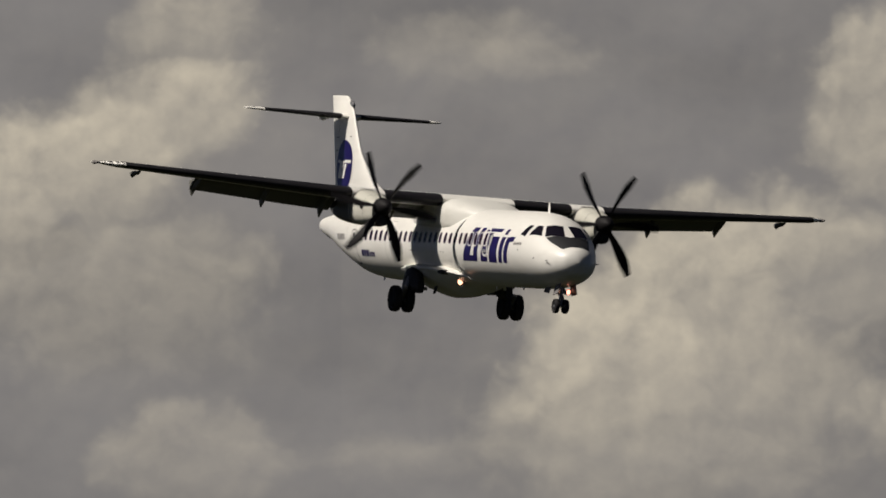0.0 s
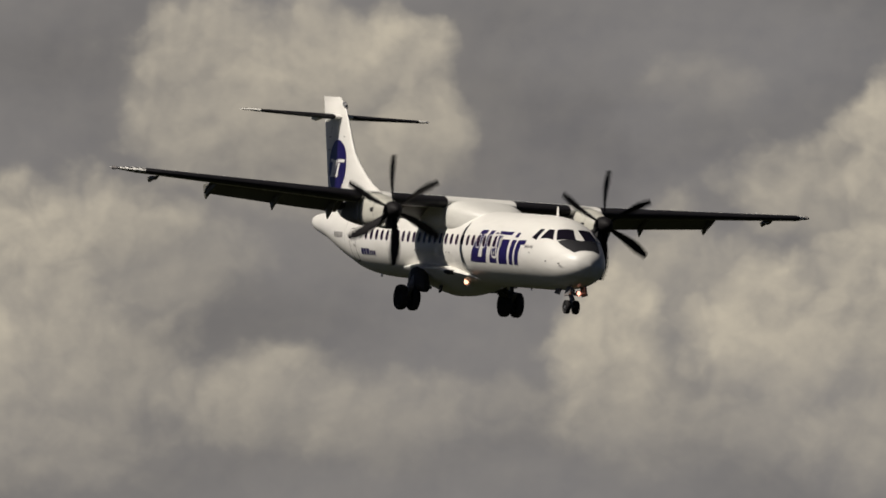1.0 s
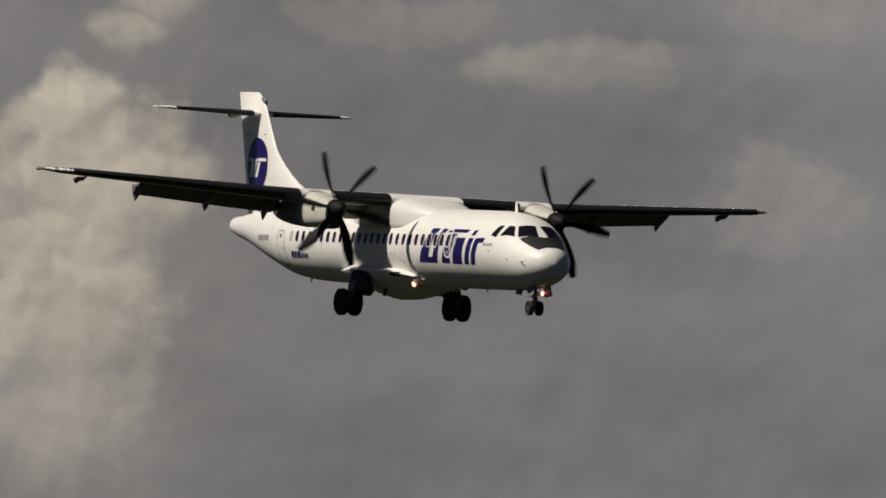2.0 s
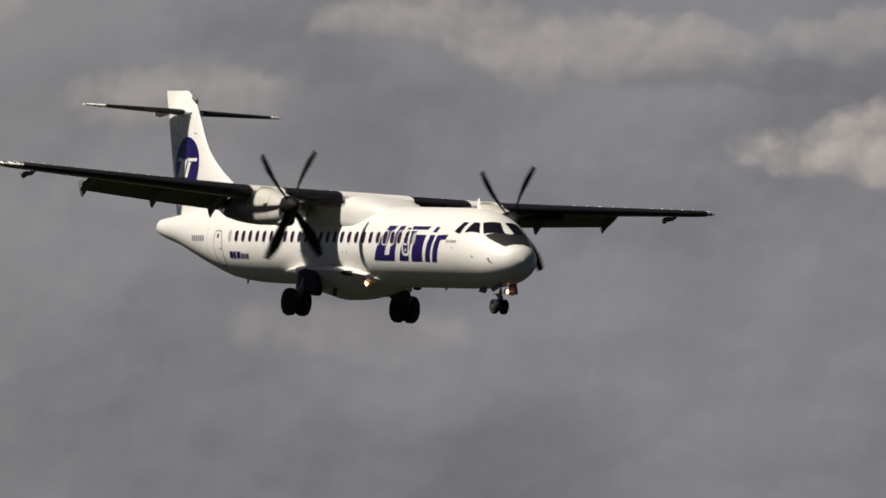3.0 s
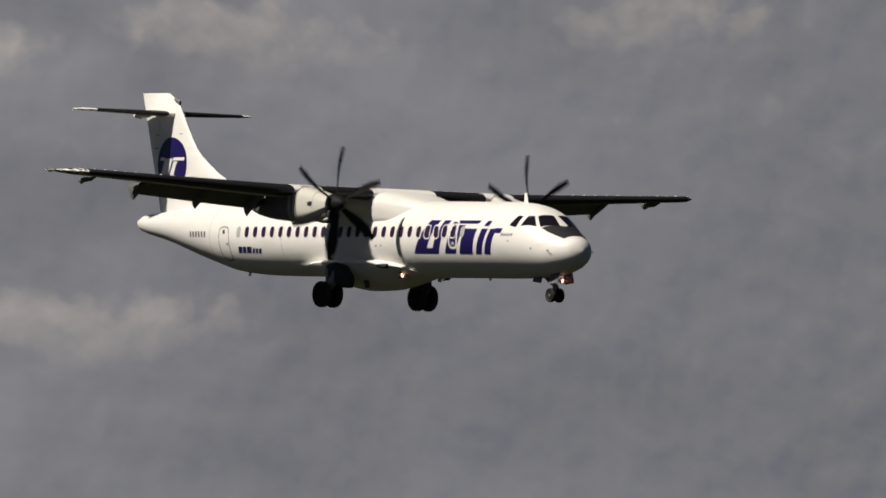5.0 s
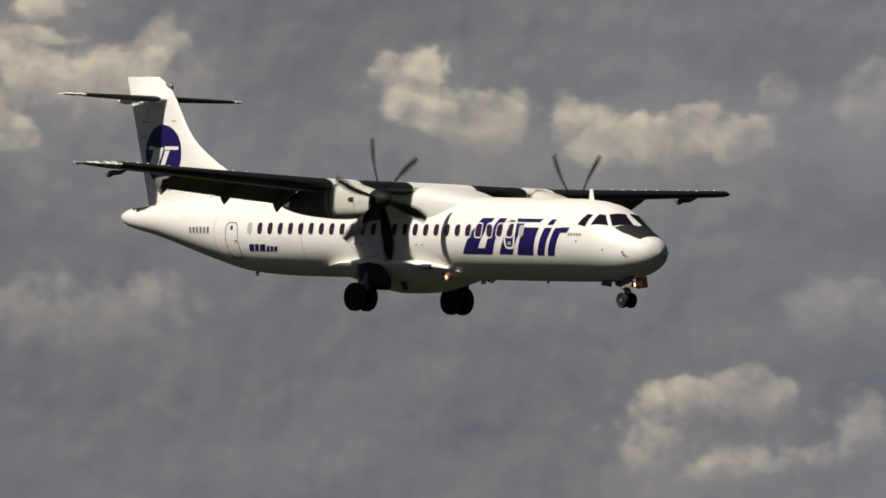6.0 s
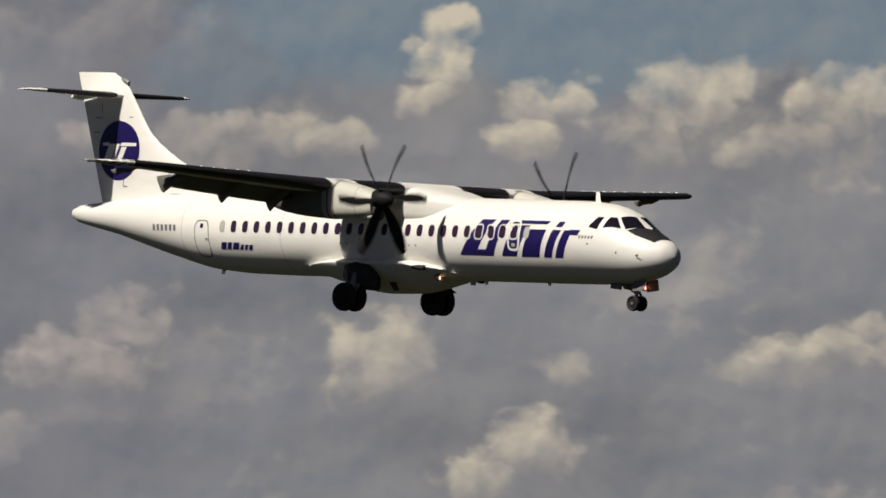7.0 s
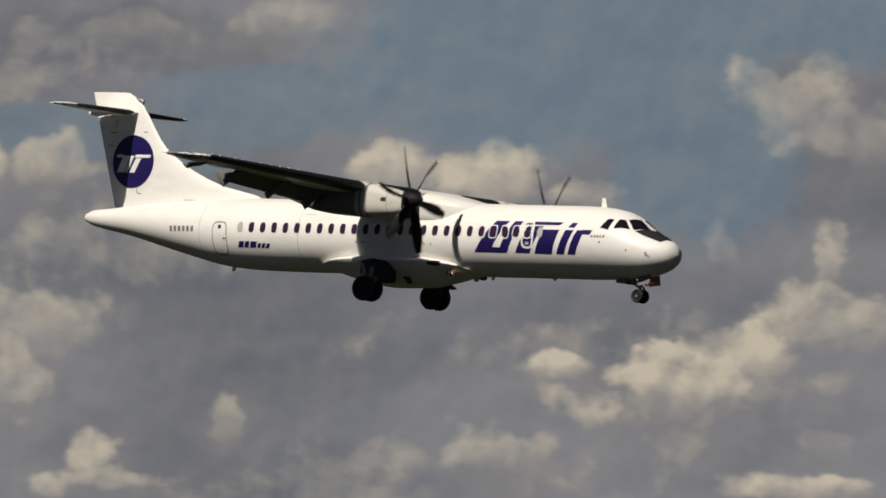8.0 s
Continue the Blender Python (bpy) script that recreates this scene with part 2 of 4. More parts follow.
CALM_CLOUDS = [
    (6.50, 1.86, 0.19, 0.11, 0.78), (6.27, 1.78, 0.20, 0.12, 0.72), (6.00, 1.90, 0.15, 0.06, 0.45), (5.92, 1.75, 0.15, 0.09, 0.60),
    (6.64, 1.90, 0.14, 0.09, 0.60), (6.12, 1.70, 0.24, 0.09, 0.62), (6.70, 1.53, 0.12, 0.085, 0.72), (6.58, 1.47, 0.10, 0.06, 0.60),
    (6.69, 1.42, 0.15, 0.05, 0.42), (6.22, 1.12, 0.07, 0.055, 0.52), (6.07, 1.09, 0.19, 0.05, 0.38), (5.52, 1.11, 0.12, 0.04, 0.36),
    (6.57, 1.21, 0.20, 0.04, 0.25), (7.10, 1.80, 0.20, 0.08, 0.40), (7.40, 1.35, 0.25, 0.06, 0.30), (7.70, 1.85, 0.20, 0.06, 0.30)]
TORN_CLOUDS = [
    (8.45, 1.88, 0.15, 0.06, 0.22), (9.44, 1.80, 0.12, 0.05, 0.85), (9.30, 1.75, 0.09, 0.07, 0.72), (9.23, 1.68, 0.06, 0.07, 0.75),
    (9.34, 1.635, 0.08, 0.035, 0.68), (9.60, 1.77, 0.13, 0.07, 0.80), (9.41, 1.88, 0.05, 0.05, 0.50), (9.54, 1.83, 0.10, 0.03, 0.70),
    (9.45, 1.35, 0.13, 0.05, 0.24), (9.50, 1.65, 0.06, 0.035, 0.65), (9.54, 1.885, 0.05, 0.04, 0.70), (9.72, 1.80, 0.13, 0.07, 0.40),
    (10.20, 1.765, 0.07, 0.04, 0.75), (10.29, 1.70, 0.12, 0.06, 0.75), (10.47, 1.69, 0.09, 0.05, 0.65), (10.61, 1.665, 0.13, 0.065, 0.75)]
RAGGED_CLOUDS = [
    (10.69, 1.70, 0.07, 0.04, 0.65), (10.84, 1.74, 0.04, 0.03, 0.40), (10.99, 1.70, 0.06, 0.07, 0.34), (10.66, 1.20, 0.07, 0.04, 0.58),
    (10.59, 1.13, 0.09, 0.06, 0.55), (10.81, 1.09, 0.15, 0.04, 0.45), (9.62, 1.36, 0.14, 0.06, 0.28), (10.94, 1.35, 0.15, 0.04, 0.26),
    (11.46, 1.655, 0.12, 0.035, 0.66), (11.59, 1.735, 0.09, 0.05, 0.66), (11.70, 1.85, 0.19, 0.055, 0.42), (10.78, 1.66, 0.06, 0.06, 0.50),
    (11.98, 1.70, 0.05, 0.045, 0.42), (12.21, 1.655, 0.09, 0.028, 0.62), (12.14, 1.235, 0.16, 0.05, 0.58), (12.24, 1.31, 0.08, 0.055, 0.58)]
TALL_CLOUDS = [
    (10.78, 1.19, 0.07, 0.05, 0.46), (11.51, 1.15, 0.12, 0.045, 0.44), (11.12, 1.13, 0.22, 0.06, 0.36), (11.90, 1.11, 0.18, 0.05, 0.36), (12.816, 1.81, 0.046, 0.036, 0.95), (12.80, 1.75, 0.05, 0.055, 0.92),
    (12.746, 1.79, 0.025, 0.016, 0.70), (12.776, 1.69, 0.045, 0.03, 0.72), (12.956, 1.69, 0.05, 0.035, 0.72), (12.946, 1.635, 0.06, 0.03, 0.70),
    (13.03, 1.70, 0.04, 0.025, 0.60), (13.22, 1.71, 0.12, 0.065, 0.58), (13.15, 1.66, 0.10, 0.055, 0.52), (13.50, 1.68, 0.11, 0.06, 0.55),
    (13.41, 1.63, 0.10, 0.04, 0.50), (12.50, 1.65, 0.11, 0.035, 0.48), (12.64, 1.64, 0.08, 0.03, 0.52), (12.35, 1.62, 0.10, 0.055, 0.40)]
LOW_CLOUDS = [
    (12.17, 1.82, 0.22, 0.07, 0.24), (12.71, 1.25, 0.09, 0.085, 0.58), (12.96, 1.09, 0.11, 0.055, 0.64), (13.50, 1.27, 0.13, 0.04, 0.62),
    (13.54, 1.31, 0.05, 0.025, 0.60), (13.02, 1.24, 0.05, 0.03, 0.36), (13.32, 1.23, 0.15, 0.04, 0.34), (12.87, 1.03, 0.07, 0.04, 0.60),
    (13.79, 1.79, 0.04, 0.04, 0.55), (13.78, 1.72, 0.06, 0.065, 0.48), (14.53, 1.86, 0.06, 0.03, 0.50), (14.10, 1.72, 0.24, 0.04, 0.36),
    (14.20, 1.73, 0.10, 0.03, 0.42), (14.47, 1.60, 0.04, 0.028, 0.42), (14.67, 1.55, 0.09, 0.035, 0.80), (14.85, 1.54, 0.09, 0.022, 0.42)]
BROKEN_CLOUDS = [
    (14.70, 1.31, 0.06, 0.05, 0.52), (14.63, 1.25, 0.09, 0.055, 0.62), (14.45, 1.18, 0.12, 0.026, 0.65), (14.74, 1.17, 0.07, 0.06, 0.50),
    (14.38, 1.09, 0.06, 0.03, 0.48), (14.07, 1.14, 0.07, 0.05, 0.52), (13.77, 1.10, 0.10, 0.032, 0.55), (13.62, 1.285, 0.11, 0.05, 0.45),
    (13.66, 1.32, 0.05, 0.03, 0.50), (14.79, 1.55, 0.06, 0.035, 0.60), (15.23, 1.83, 0.13, 0.05, 0.36), (14.95, 1.80, 0.20, 0.05, 0.22),
    (15.41, 1.56, 0.085, 0.045, 0.75), (15.58, 1.545, 0.12, 0.05, 0.76), (15.72, 1.52, 0.07, 0.03, 0.62), (16.13, 1.68, 0.09, 0.065, 0.44)]
EAST_CLOUDS = [
    (16.17, 1.73, 0.05, 0.03, 0.38), (16.23, 1.62, 0.10, 0.04, 0.34), (15.93, 1.19, 0.14, 0.06, 0.95), (15.71, 1.19, 0.06, 0.025, 0.92),
    (16.06, 1.25, 0.10, 0.05, 0.82), (15.78, 1.12, 0.10, 0.04, 0.55), (15.61, 1.06, 0.12, 0.045, 0.58), (16.22, 1.42, 0.04, 0.055, 0.58),
    (16.19, 1.31, 0.10, 0.06, 0.60), (16.02, 1.43, 0.03, 0.04, 0.28), (16.20, 1.08, 0.05, 0.02, 0.22), (16.19, 1.00, 0.13, 0.026, 0.72),
    (14.90, 1.05, 0.05, 0.04, 0.68), (14.93, 1.01, 0.12, 0.03, 0.62), (15.12, 1.14, 0.022, 0.045, 0.45), (14.80, 1.30, 0.09, 0.08, 0.48)]
CLOUDS = (WEST_CLOUDS + HIGH_CLOUDS + SOUTH_CLOUDS + MILD_CLOUDS + CALM_CLOUDS + TORN_CLOUDS + RAGGED_CLOUDS
          + TALL_CLOUDS + LOW_CLOUDS + BROKEN_CLOUDS + EAST_CLOUDS)
# darker folds of the layer
GLOOM = [
    (-0.75, 1.63, 0.09, 0.035, 0.60), (0.05, 1.55, 0.30, 0.22, 0.20), (1.35, 1.70, 0.16, 0.16, 0.35), (2.80, 1.70, 0.40, 0.08, 0.30),
    (3.00, 1.22, 0.60, 0.10, 0.35), (4.80, 1.855, 0.25, 0.025, 0.50), (4.90, 1.22, 0.50, 0.08, 0.25), (5.35, 1.20, 0.16, 0.06, 0.60),
    (9.41, 1.70, 0.075, 0.03, 0.70), (11.10, 1.76, 0.20, 0.06, 0.35), (12.62, 1.60, 0.20, 0.02, 0.35), (14.10, 1.80, 0.25, 0.04, 0.45),
    (14.50, 1.12, 0.10, 0.035, 0.45), (13.60, 1.05, 0.15, 0.03, 0.30), (15.30, 1.22, 0.25, 0.04, 0.35), (14.92, 1.79, 0.28, 0.06, 0.62), (10.88, 1.80, 0.20, 0.06, 0.45), (16.15, 1.56, 0.16, 0.03, 0.30)]
# clear air between the clouds
CLEAR = [
    (12.72, 1.86, 0.30, 0.11, 0.95), (13.05, 1.82, 0.22, 0.10, 0.95), (13.40, 1.85, 0.26, 0.07, 0.90), (12.42, 1.76, 0.12, 0.06, 0.55),
    (13.60, 1.81, 0.15, 0.08, 0.90), (14.82, 1.61, 0.16, 0.04, 0.75), (15.66, 1.75, 0.30, 0.14, 1.00), (15.98, 1.58, 0.16, 0.13, 0.95),
    (15.22, 1.67, 0.20, 0.06, 0.85), (15.00, 1.60, 0.14, 0.04, 0.60), (16.23, 1.83, 0.12, 0.08, 0.95), (15.95, 1.80, 0.20, 0.10, 1.00)]

EDGES = (-4.0, -0.2, 1.2, 2.4, 4.6, 6.0, 8.0, 9.6, 10.8, 12.2, 13.2, 14.4, 15.4, 20.0)
for left, right in zip(EDGES, EDGES[1:]):
    dome(left, right)


def ground():
    g = Graph("unseen_dark_ground")
    at = g.node("TexCoord").outputs["Object"]
    big, small = g.noise(at, 0.012, 5.0), g.noise(at, 1.7, 6.0)
    # out of view; almost black so little sunlight bounces onto the aircraft's underside
    colour = g.mix(g.ramp(big, 0.35, 0.65), (0.014, 0.017, 0.008), (0.022, 0.022, 0.014))
    g.put(g.mix(g.math("MULTIPLY", small, 0.5), colour, (0.010, 0.011, 0.007)), g.bsdf.inputs["Base Color"])
    g.bsdf.inputs["Roughness"].default_value = 1.0
    g.bsdf.inputs["Specular IOR Level"].default_value = 0.0
    bm = bmesh.new()
    bmesh.ops.create_circle(bm, cap_ends=True, segments=96, radius=4700)
    mesh = bpy.data.meshes.new("ground")
    bm.to_mesh(mesh)
    mesh.materials.append(g.mat)
    return tagged(new("ground", mesh), "unseen flat ground, almost black to weaken bounced light", "grass field", kind="structure")


ground()

# ---------------------------------------------------------------- the aircraft: x forward from the nose, y to port, z up
MID = Vector((-13.0, 0.0, 0.0))          # the airframe's own centre, about which it is posed
plane = tagged(new("airliner"), "white twin-propeller airliner with indigo markings, landing gear down, in flight", "airplane")


def part(name, bm, material, parent, label="", smooth=True, at=None):
    """One bmesh as one mesh object under a thing or a part."""
    if smooth:
        for f in bm.faces:
            f.smooth = True
        for e in bm.edges:
            if len(e.link_faces) == 2 and e.calc_face_angle(0) > 0.7:
                e.smooth = False
    mesh = bpy.data.meshes.new(name)
    bm.to_mesh(mesh)
    bm.free()
    mesh.materials.append(material)
    ob = new(name, mesh)
    ob.parent = parent
    if at is not None:
        ob.matrix_basis = at
    return tagged(ob, label) if label else ob


def skin(bm, rings, close=True, caps=True):
    """Faces between rings of equal length."""
    rows = [[bm.verts.new(p) for p in ring] for ring in rings]
    n = len(rows[0])
    for a, b in zip(rows, rows[1:]):
        for i in range(n if close else n - 1):
            k = (i + 1) % n
            bm.faces.new((a[i], a[k], b[k], b[i]))
    if caps and close:
        bm.faces.new(rows[0][::-1])
        bm.faces.new(rows[-1])
    bmesh.ops.recalc_face_normals(bm, faces=bm.faces)
    return bm


def curve_through(xs, ys, x):
    """Monotone cubic through the stations."""
    xs, ys = np.array(xs, float), np.array(ys, float)
    d = np.diff(ys) / np.diff(xs)
    m = np.concatenate([[d[0]], np.where(d[1:] * d[:-1] > 0, 2 * d[1:] * d[:-1] / np.where(d[1:] + d[:-1] == 0, 1, d[1:] + d[:-1]), 0), [d[-1]]])
    k = int(np.clip(np.searchsorted(xs, x) - 1, 0, len(d) - 1))
    h = xs[k + 1] - xs[k]
    s = min(max((x - xs[k]) / h, 0), 1)
    return float((1 + 2 * s) * (1 - s) ** 2 * ys[k] + s * (1 - s) ** 2 * h * m[k] + s * s * (3 - 2 * s) * ys[k + 1] + s * s * (s - 1) * h * m[k + 1])


# station, crown, keel, half width
HULL = [
    (-27.22, 0.44, 0.14, 0.13), (-27.0, 0.54, 0.03, 0.26), (-26.3, 0.63, -0.12, 0.40), (-25.0, 0.76, -0.35, 0.62),
    (-23.4, 0.92, -0.72, 0.93), (-21.8, 1.04, -1.08, 1.18), (-20.2, 1.11, -1.38, 1.34), (-18.5, 1.15, -1.48, 1.42),
    (-16.5, 1.15, -1.50, 1.43), (-4.0, 1.15, -1.48, 1.43), (-3.1, 1.11, -1.47, 1.40), (-2.4, 1.01, -1.45, 1.33),
    (-1.9, 0.84, -1.42, 1.24), (-1.45, 0.56, -1.37, 1.12), (-1.1, 0.34, -1.31, 1.00), (-0.7, 0.16, -1.20, 0.84),
    (-0.3, -0.04, -1.02, 0.60), (-0.05, -0.24, -0.82, 0.33), (0.04, -0.50, -0.56, 0.03)]
HX = [h[0] for h in HULL]


def hull(x):
    top, low, wide = (curve_through(HX, [h[k] for h in HULL], x) for k in (1, 2, 3))
    return (top + low) / 2, (top - low) / 2, wide


def on_hull(x, a, out=0.0):
    """Point of the hull at station x; a: degrees up from the starboard beam (90: crown, 180: port beam)."""
    mid, tall, wide = hull(x)
    c, s = math.cos(radians(a)), math.sin(radians(a))
    n = Vector((0, -c / wide, s / tall)).normalized()
    return Vector((x, -wide * c, mid + tall * s)) + n * out - MID


def up_of(x, z):
    mid, tall, _ = hull(x)
    return math.degrees(math.asin(max(-1, min(1, (z - mid) / tall))))


def patch(corners, out=0.006, n=6, m=6, port=False):
    """A sheet that follows the hull between four corners (x, degrees), with a thin rim to the skin."""
    bm = bmesh.new()
    grid = []
    for j in range(m + 1):
        v = j / m
        row = []
        for i in range(n + 1):
            u = i / n
            x, a = ((1 - v) * ((1 - u) * corners[0][k] + u * corners[1][k]) + v * ((1 - u) * corners[3][k] + u * corners[2][k]) for k in (0, 1))
            row.append(bm.verts.new(on_hull(x, 180 - a if port else a, out)))
        grid.append(row)
    for j in range(m):
        for i in range(n):
            bm.faces.new((grid[j][i], grid[j][i + 1], grid[j + 1][i + 1], grid[j + 1][i]))
    bmesh.ops.recalc_face_normals(bm, faces=bm.faces)
    return bm


def block(x0, x1, x2, x3, low, high, out=0.006, n=5, m=8, port=False):
    """A slanted block on the hull's side: lower edge x0 to x1, upper edge x3 to x2."""
    return patch([(x0, up_of(x0, low)), (x1, up_of(x1, low)), (x2, up_of(x2, high)), (x3, up_of(x3, high))], out, n, m, port)


def make_fuselage():
    bm = bmesh.new()
    xs = sorted(set(list(np.linspace(-27.22, -16.5, 34)) + list(np.linspace(-16.5, -4.0, 14)) + list(np.linspace(-4.0, 0.04, 36))))
    skin(bm, [[on_hull(x, a) for a in np.linspace(0, 360, 49)[:-1]] for x in xs])
    return part("fuselage", bm, WHITE, plane)


fuselage = make_fuselage()


def oval(wide, tall, k=3.2, n=20):
    return [(wide * abs(math.cos(t)) ** (2 / k) * math.copysign(1, math.cos(t)), tall * abs(math.sin(t)) ** (2 / k) * math.copysign(1, math.sin(t)))
            for t in np.linspace(0, 2 * math.pi, n + 1)[:-1]]


def cabin_windows():
    """Rounded panes; one mesh serves the straight part of the cabin."""
    def pane(name, x, z, wide, tall, mat, port, out=0.009):
        bm = bmesh.new()
        rows = []
        for k in (0.55, 1.0):
            rows.append([])
            for dx, dz in oval(wide * k, tall * k, 2.8):
                a = up_of(x + dx, z + dz)
                rows[-1].append(bm.verts.new(on_hull(x + dx, 180 - a if port else a, out)))
        n = len(rows[0])
        bm.faces.new(rows[0])
        for i in range(n):
            k = (i + 1) % n
            bm.faces.new((rows[0][i], rows[1][i], rows[1][k], rows[0][k]))
        bmesh.ops.recalc_face_normals(bm, faces=bm.faces)
        return part(name, bm, mat, fuselage)
    for port in (False, True):
        for i in range(27):
            x = -18.88 + i * 0.528
            z = -0.01 + i * 0.003
            shut = i in (0, 26)
            if abs(x + 5.7) < 0.15:
                continue
            pane("cabin_window", x, z, 0.125, 0.19, SHADE if shut else PORT, port)
            if x > -8.0 and not shut:
                frame_ring("window_surround", x, z, 0.19, 0.25, 0.035, port, WHITE, 0.010)


def frame_ring(name, x, z, wide, tall, rim, port, mat, out=0.007, parent=None):
    bm = bmesh.new()
    rows = []
    for grow in (0.0, rim):
        row = []
        for dx, dz in oval(wide - grow, tall - grow, 4.0, 28):
            a = up_of(x + dx, z + dz)
            row.append(bm.verts.new(on_hull(x + dx, 180 - a if port else a, out)))
        rows.append(row)
    n = len(rows[0])
    for i in range(n):
        k = (i + 1) % n
        bm.faces.new((rows[0][i], rows[0][k], rows[1][k], rows[1][i]))
    bmesh.ops.recalc_face_normals(bm, faces=bm.faces)
    return part(name, bm, mat, parent or fuselage, smooth=False)


cabin_windows()
for side in (False, True):
    # rear service door and forward emergency exit
    frame_ring("door_seam", -19.88, -0.42, 0.36, 0.60, 0.035, side, SEAM)
    bm = patch([(-19.95, up_of(-19.9, -0.08)), (-19.81, up_of(-19.9, -0.08)), (-19.81, up_of(-19.9, 0.06)), (-19.95, up_of(-19.9, 0.06))], 0.008, 3, 3, side)
    part("door_window", bm, PORT, fuselage)
    part("door_handle", block(-19.70, -19.58, -19.58, -19.70, -0.45, -0.40, 0.02, 2, 1, side), SEAM, fuselage)
    frame_ring("exit_surround", -5.70, -0.02, 0.27, 0.50, 0.075, side, WHITE, 0.012)
    frame_ring("exit_window_rim", -5.70, 0.08, 0.19, 0.25, 0.04, side, WHITE, 0.014)
    bm = patch([(-5.80, up_of(-5.7, -0.09)), (-5.60, up_of(-5.7, -0.09)), (-5.60, up_of(-5.7, 0.24)), (-5.80, up_of(-5.7, 0.24))], 0.011, 3, 3, side)
    part("exit_window", bm, PORT, fuselage)
    part("exit_handle", block(-5.78, -5.62, -5.62, -5.78, -0.38, -0.28, 0.013, 2, 2, side), SHADE, fuselage)
    # seam of the ice shield and skin joints
    for x in (-20.9, -16.2):
        part("skin_seam", block(x, x + 0.02, x + 0.02, x, hull(x)[0] - 0.9 * hull(x)[1], hull(x)[0] + 0.9 * hull(x)[1], 0.003, 1, 16, side), SHADE, fuselage)
    # indigo markings as plain slanted blocks
    for x0, x1, x2, x3, low, high in (
            (-8.12, -7.42, -6.64, -7.24, -0.69, 0.46),
            (-7.05, -6.64, -6.02, -6.40, -0.69, 0.46),
            (-6.27, -5.62, -5.05, -5.72, -0.68, 0.30), (-5.98, -4.34, -4.22, -5.86, 0.345, 0.46),
            (-7.60, -6.90, -6.82, -7.50, -0.69, -0.50),
            (-5.40, -4.62, -4.30, -5.02, -0.69, 0.18),
            (-4.42, -4.08, -3.66, -4.02, -0.69, 0.18), (-3.94, -3.66, -3.57, -3.82, 0.27, 0.45),
            (-3.92, -3.58, -3.18, -3.52, -0.69, 0.18), (-3.40, -2.95, -2.86, -3.30, 0.03, 0.20)):
        part("marking_block", block(x0, x1, x2, x3, low, high, 0.006, 5, 8, side), BLUE, fuselage, "indigo painted block")
    for x0, wide in ((-19.02, 0.25), (-18.72, 0.20), (-18.46, 0.28), (-18.12, 0.14), (-17.92, 0.14), (-17.72, 0.15)):
        part("lettering_bar", block(x0, x0 + wide, x0 + wide + 0.10, x0 + 0.10, -0.74, -0.52 if wide > 0.18 else -0.58, 0.006, 2, 3, side), BLUE, fuselage, "small indigo bar")
    for i in range(6):
        x0 = -22.42 + i * 0.22
        part("lettering_bar", block(x0, x0 + 0.13, x0 + 0.13, x0, -0.20, 0.0, 0.006, 1, 2, side), SEAM, fuselage)
    for i in range(5):
        x0 = -2.90 + i * 0.12
        part("lettering_bar", block(x0, x0 + 0.07, x0 + 0.09, x0 + 0.02, -0.06, 0.03, 0.006, 1, 1, side), SEAM, fuselage)
    for x, z in ((-13.5, -0.42), (-13.2, -0.42), (-10.4, -0.42), (-10.1, -0.42), (-2.55, -0.20), (-1.5, -0.45)):
        part("access_panel", block(x, x + 0.06, x + 0.06, x, z - 0.05, z + 0.01, 0.006, 1, 1, side), SEAM, fuselage)
    for x in (-16.0, -12.0, -10.3):
        part("drip_strip", block(x, x + 0.5, x + 0.5, x, 0.50, 0.515, 0.02, 4, 1, side), SHADE, fuselage)

# flight deck glazing: (station, degrees up from the beam)
for port in (False, True):
    for corners in ([(-2.60, 24), (-2.26, 23), (-2.22, 46), (-2.44, 44)], [(-2.08, 28), (-1.54, 42), (-1.86, 56), (-2.06, 51)],
                    [(-1.42, 46), (-1.07, 80), (-1.62, 86), (-1.80, 60)]):
        part("cockpit_window", patch(corners, 0.008, 8, 6, port), GLASS, fuselage, "dark cockpit glass")
    part("antiglare_panel", patch([(-0.43, 48), (-0.34, 90), (-1.04, 90), (-1.36, 46)], 0.006, 10, 8, port), ANTIGLARE, fuselage, "matt black antiglare panel")



# ---------------------------------------------------------------- fairings
def ring_at(x, wide, top, low, n=32, k=2.0, y=0.0):
    mid, tall = (top + low) / 2, (top - low) / 2
    return [Vector((x, y + a, mid + b)) - MID for a, b in oval(wide, tall, k, n)]


def stations(rows, n):
    xs = [r[0] for r in rows]
    return [[x] + [curve_through(xs, [r[k] for r in rows], x) for k in range(1, len(rows[0]))] for x in np.linspace(xs[0], xs[-1], n)]


def keel_ring(x, wide, top, low, n=36):
    """Section of the gear fairing: a shoulder near its top, flanks that slant inwards below."""
    ring, mid = [], top - 0.20 * (top - low)
    for t in np.linspace(0, 2 * math.pi, n + 1)[:-1]:
        c, v = math.cos(t), math.sin(t)
        e = 1.0 if v >= 0 else 1.45
        ring.append(Vector((x, math.copysign(wide * abs(c) ** e, c), mid + ((top - mid) * v if v >= 0 else -(mid - low) * abs(v) ** e))) - MID)
    return ring


